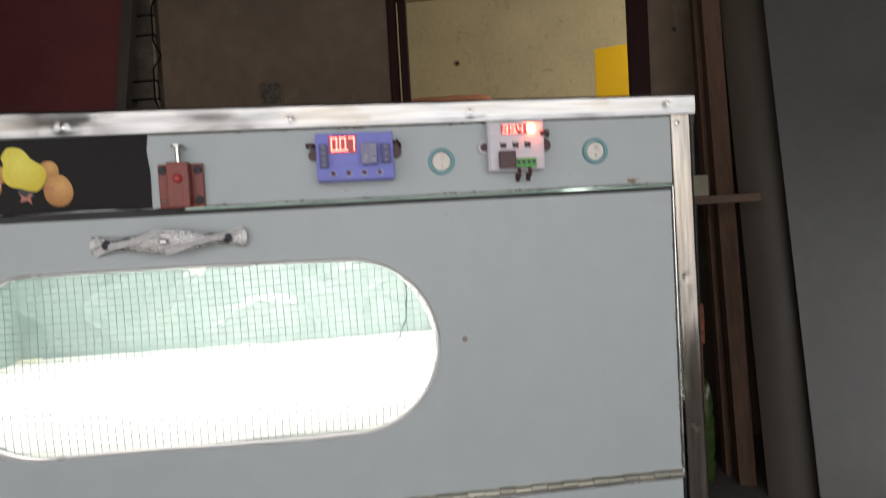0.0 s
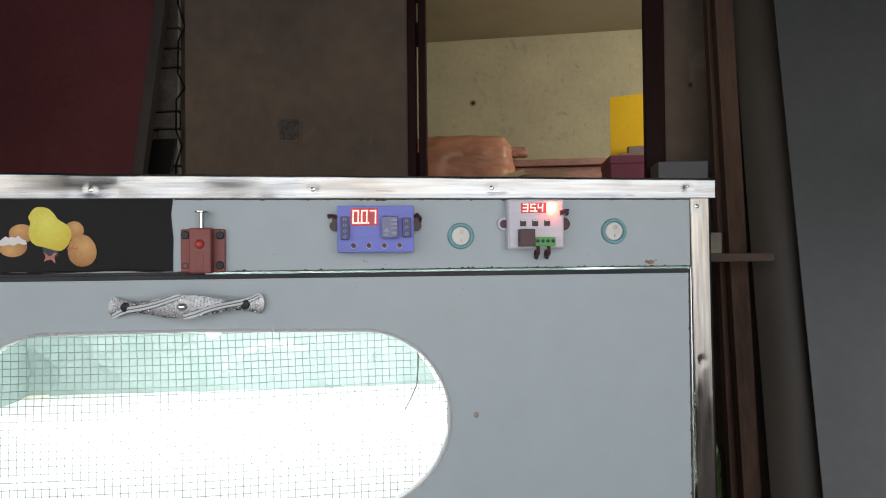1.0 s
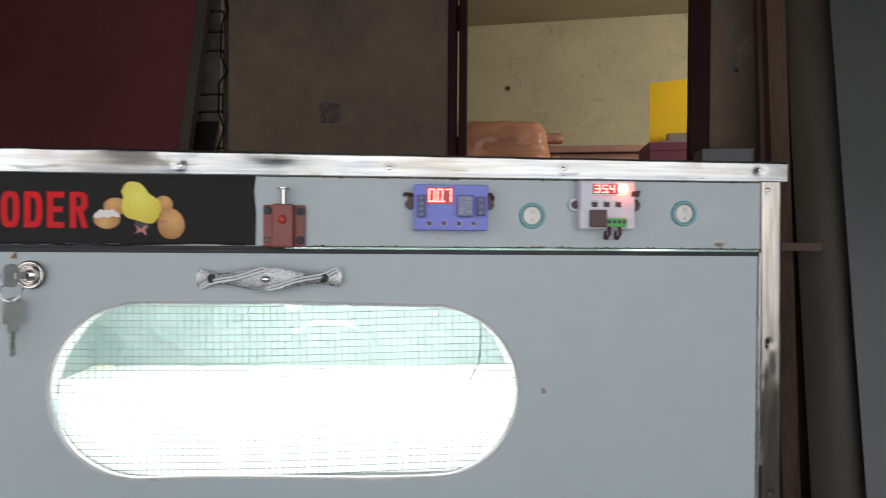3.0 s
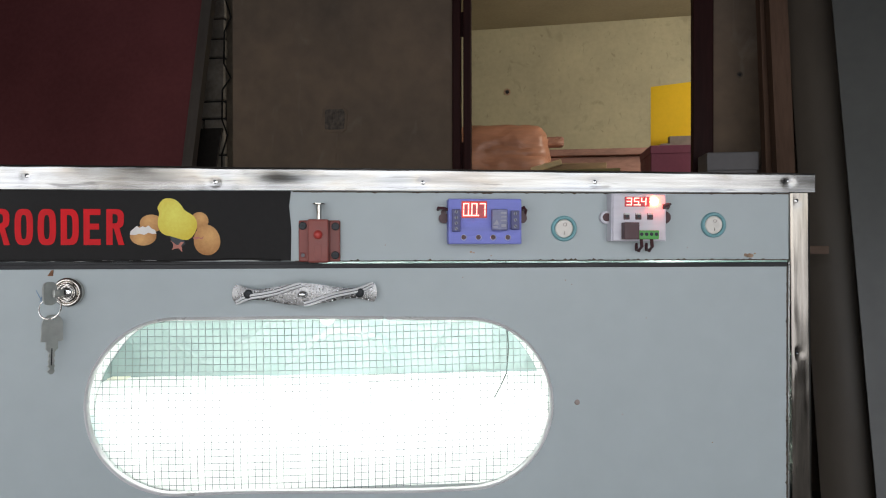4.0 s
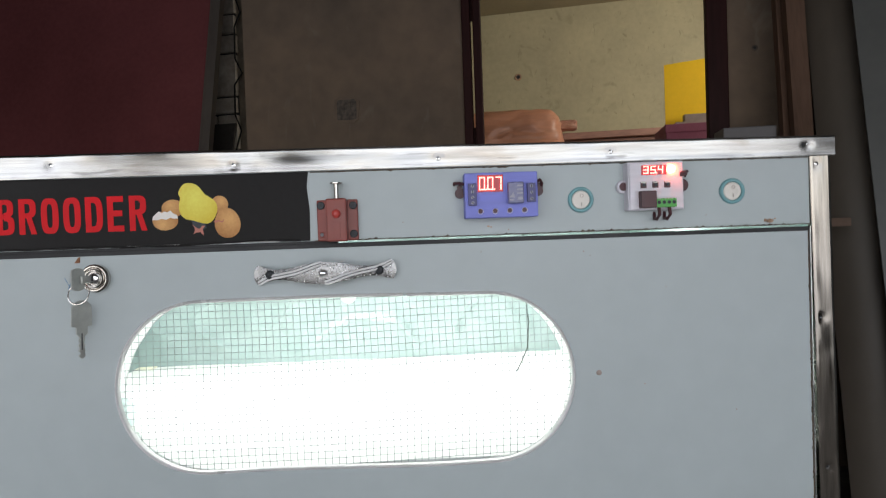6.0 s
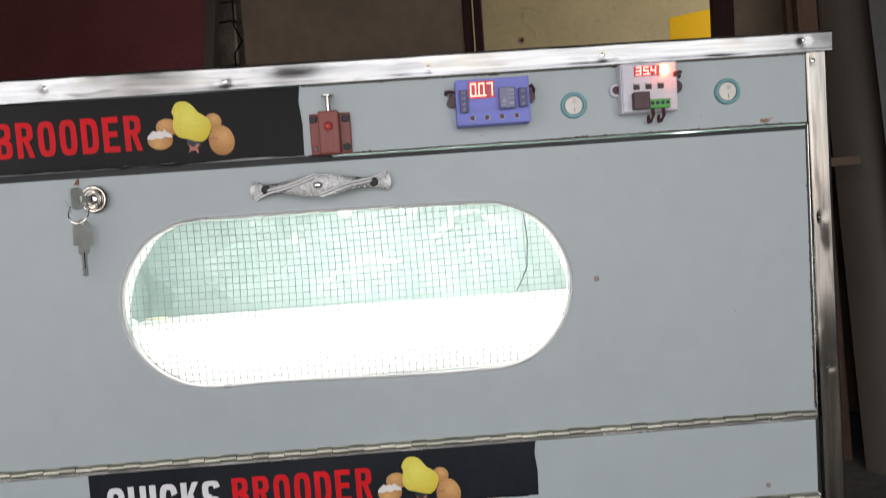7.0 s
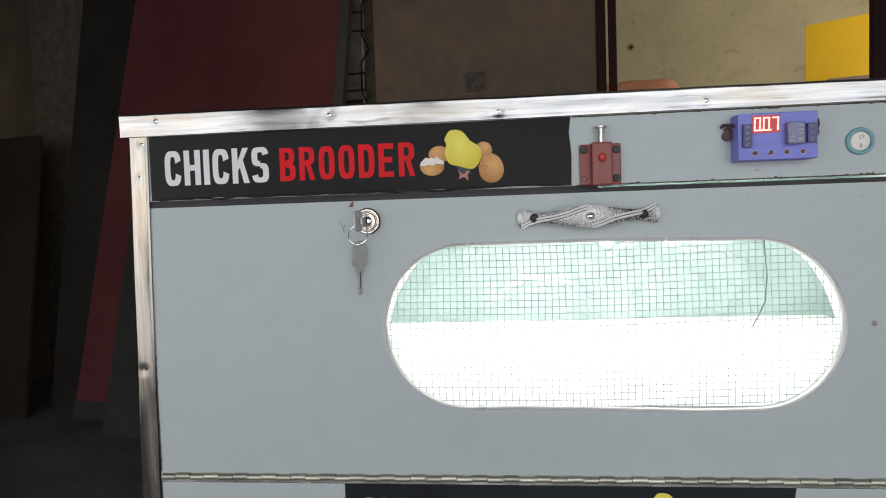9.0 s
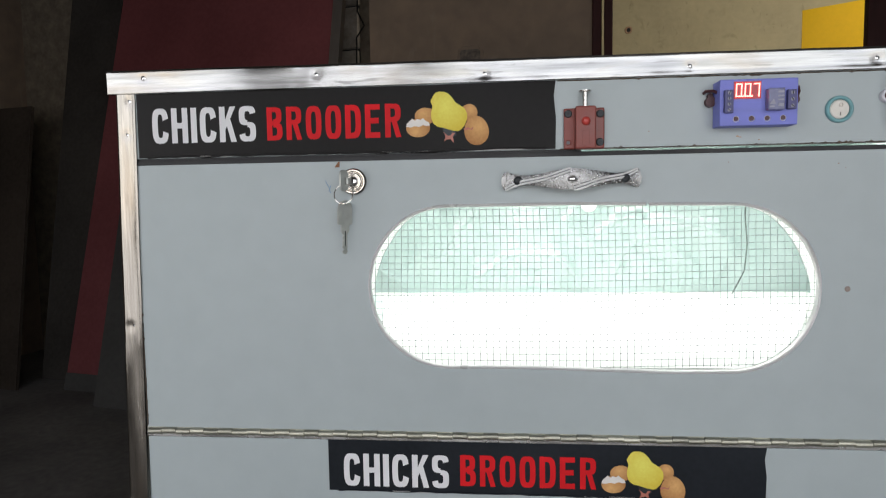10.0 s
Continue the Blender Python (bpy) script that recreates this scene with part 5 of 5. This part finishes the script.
slab("dark_board", [(-2.46, -0.20, 0.0), (-2.23, -0.20, 0.0), (-2.17, 0.2, 2.3), (-2.50, 0.2, 2.3)], 0.01, DARKBOARD, "dark board standing in the shadow by the wall", "board")

slab("grey_sheet", [(1.085, -0.583, 0), (1.95, -0.80, 0), (1.99, -0.317, 2.3), (1.127, -0.100, 2.3)], 0.006, GREYSHEET, "large plain grey-blue sheet standing against the side wall", "sheet")
# upright timbers, and the pale curved panel in the corner
for x0, x1, y, yt, z1 in ((0.944, 0.972, -0.33, -0.07, 2.3), (0.955, 1.001, -0.40, -0.09, 2.4)):
    slab("timber", [(x0, y, 0), (x1, y, 0), (x1 + 0.022, yt, z1), (x0 + 0.012, yt, z1)], 0.035, TIMBER, "brown sawn timber standing upright against the wall", "timber", "upright timbers")


def curved_panel():
    """A springy sheet bent round in the corner, its lower end standing further out."""
    bm = bmesh.new()
    n, m = 24, 12
    rows = []
    for j in range(m + 1):
        zz = 2.10 * j / m
        k = zz / 1.05
        a = Vector((1.004 + 0.021 * k, -0.468 + 0.2205 * k))
        b = Vector((1.205 + 0.021 * k, -0.520 + 0.2205 * k))
        side = Vector((b.y - a.y, a.x - b.x)).normalized()
        row = []
        for i in range(n + 1):
            u = i / n
            p = a.lerp(b, u) + side * 0.035 * math.sin(math.pi * u ** 0.9)
            row.append(p)
        rows.append((zz, row, side))
    front = [[bm.verts.new((p.x, p.y, zz)) for p in row] for zz, row, side in rows]
    back = [[bm.verts.new((p.x - side.x * 0.008, p.y - side.y * 0.008, zz)) for p in row] for zz, row, side in rows]
    for j in range(m):
        for i in range(n):
            bm.faces.new((front[j][i], front[j][i + 1], front[j + 1][i + 1], front[j + 1][i]))
            bm.faces.new((back[j][i], back[j + 1][i], back[j + 1][i + 1], back[j][i + 1]))
        for i in (0, n):
            bm.faces.new((front[j][i], front[j + 1][i], back[j + 1][i], back[j][i]))
    for j in (0, m):
        for i in range(n):
            bm.faces.new((front[j][i], front[j][i + 1], back[j][i + 1], back[j][i]))
    return bm


panel = thing("curved_panel", "tall dull grey flexible panel bent into the room corner", "panel")
part("panel_face", room(curved_panel()), SHEETROLL, panel, smooth=True)
part("edge_strip", room(bm_tube([(1.207 + 0.02 * z, -0.523 + 0.21 * z, z) for z in (0.01, 0.6, 1.2, 1.8, 2.09)], 0.005, 6)), DARKBOARD, panel)

tagged(part("wooden_batten", room(bm_box(0.70, 1.009, -0.475, -0.445, 0.801, 0.823, 0.002)), BATTEN), "short brown wooden batten wedged between timbers and panel", "batten")
tagged(part("wooden_block", room(bm_box(0.815, 0.876, -0.477, -0.447, 0.8232, 0.879, 0.002)), OFFCUT), "small pale offcut block standing on the batten", "wood block")
tagged(part("brick_piece", room(bm_merge(bm_box(0.83, 0.857, -0.46, -0.40, 0.42, 0.531, 0.004), bm_box(0.80, 0.853, -0.45, -0.40, 0.0, 0.42, 0.004))), ORANGE), "broken orange brick piece on a stack beside the cabinet", "brick")
bag = thing("green_bag", "dark green plastic bag slumped beside the cabinet", "bag")
case = thing("grey_case", "flat grey case standing on end by the wall", "case")
case.matrix_world = B @ pose(0.865, -0.17, 0)
part("case_body", bm_box(-0.075, 0.075, 0, 0.10, 0, 1.117, 0.004), GREYCARD, case)
part("case_lid", bm_box(-0.077, 0.077, -0.004, 0.104, 1.06, 1.1175, 0.003), GREYCARD, case)

# ---- things in the further room ----
bench = thing("storage_bench", "rough timber bench piled with planks and wrapped goods", "bench")
bench.matrix_world = B
part("bench_top", bm_box(-0.45, 1.5, 0.70, 1.95, 1.11, 1.15, 0.004), TIMBER_FLAT, bench)
for lx in (-0.4, 1.44):
    for ly in (0.76, 1.88):
        part("leg", bm_box(lx - 0.03, lx + 0.03, ly - 0.03, ly + 0.03, 0, 1.11), TIMBER_FLAT, bench)


def wrapped(cx, cy, z0, sx, sy, sz, seed, rough=1.0):
    bm = bmesh.new()
    bmesh.ops.create_icosphere(bm, subdivisions=5, radius=1)
    for v in bm.verts:
        p = v.co.copy()
        k = (abs(p.x) ** 5 + abs(p.y) ** 5 + abs(p.z) ** 5) ** -0.2
        q = p * k
        d = rough * (0.07 * noise.noise(Vector((q.x * 1.8 + seed, q.y * 1.8, q.z * 1.8))) + 0.035 * noise.noise(q * 6 + Vector((seed, 0, 0))) - 0.055 * max(0.0, 0.18 - abs(noise.noise(Vector((q.x * 1.3 + seed, q.y * 2, q.z * 3.2))))) / 0.18)
        q = q * (1 + d)
        v.co = (cx + sx * q.x, cy + sy * q.y, z0 + max(0.0, sz * (q.z + 1)))
    return bm


part("bag_body", room(wrapped(0.835, -0.40, 0.0, 0.045, 0.05, 0.16, 9.0)), GREENBAG, bag, smooth=True)
sack = thing("wrapped_bundle", "orange-brown plastic wrapped bundle lying on the bench", "bundle")
sack.matrix_world = B
part("wrapping", wrapped(0.03, 1.62, 1.15, 0.32, 0.22, 0.203, 2.0, 0.7), SACK, sack, smooth=True)
part("gathered_end", wrapped(0.38, 1.60, 1.43, 0.060, 0.05, 0.030, 5.0), DULLSACK, sack, smooth=True)
for x0, x1, y, z0, h, a, stuff_of in ((0.34, 1.4, 1.66, 1.385, 0.040, 0, TIMBER_FLAT), (0.30, 1.45, 1.70, 1.15, 0.23, 1, TIMBER_FLAT), (0.31, 0.66, 1.28, 1.245, 0.045, 3, TAN), (0.20, 0.72, 1.22, 1.15, 0.095, -2, OLIVE)):
    plank = part("plank", room(turned(bm_box(0, x1 - x0, 0, 0.10, 0, h, 0.003), pose(x0, y, z0, 0, 0, a))), stuff_of)
    tagged(plank, "reddish sawn plank stacked on the bench" if stuff_of is TIMBER_FLAT else "dull tan offcut plank stacked on the bench", "plank", "planks on the bench")
tagged(part("plank", room(turned(bm_box(0, 0.17, 0, 0.03, 0, 0.030, 0.003), pose(0.245, 1.18, 1.225, 0, -15, 0))), PALE_TIMBER), "pale offcut lying across the stacked planks", "plank", "planks on the bench")
box = thing("purple_box", "purple carton standing on the bench", "box")
box.matrix_world = B @ pose(1.015, 0.84, 1.15)
part("carton", bm_box(-0.205, 0.205, 0, 0.28, 0, 0.152, 0.004), PURPLE, box)
part("carton_lid", bm_box(-0.208, 0.208, -0.003, 0.283, 0.115, 0.155, 0.003), PURPLE, box)
card = thing("yellow_board", "plain yellow board propped on the purple carton", "board")
card.matrix_world = B @ pose(0.825, 0.92, 1.305)
part("board_face", turned(bm_plate([(0, 0), (0.40, 0), (0.40, 0.348), (0, 0.306)], 0, 0.006), pose(0, 0, 0, -3, 0.6, 0)), YELLOW, card)
booklets = thing("booklet_stack", "small stack of dull brown booklets on the purple carton", "booklets")
booklets.matrix_world = B @ pose(0.93, 0.85, 1.305)
part("cover", bm_box(-0.07, 0.12, 0, 0.05, 0, 0.010), BOOKLET, booklets)
part("cover", bm_box(-0.03, 0.12, 0.005, 0.05, 0.010, 0.045), BOOKLET, booklets)
hole = thing("conduit_hole", "small dark open conduit hole in the cream wall", "conduit hole")
hole.matrix_world = B @ pose(0.066, 2.383, 1.977, 0, 0, -2.4)
part("hole_rim", bm_ring(0, 0, -0.003, 0.01, 0.026, 0.014, 20, 0.002), DIRT, hole)
part("hole_bottom", bm_disc(0, 0, -0.001, 0.01, 0.018, 16), BLACK, hole)
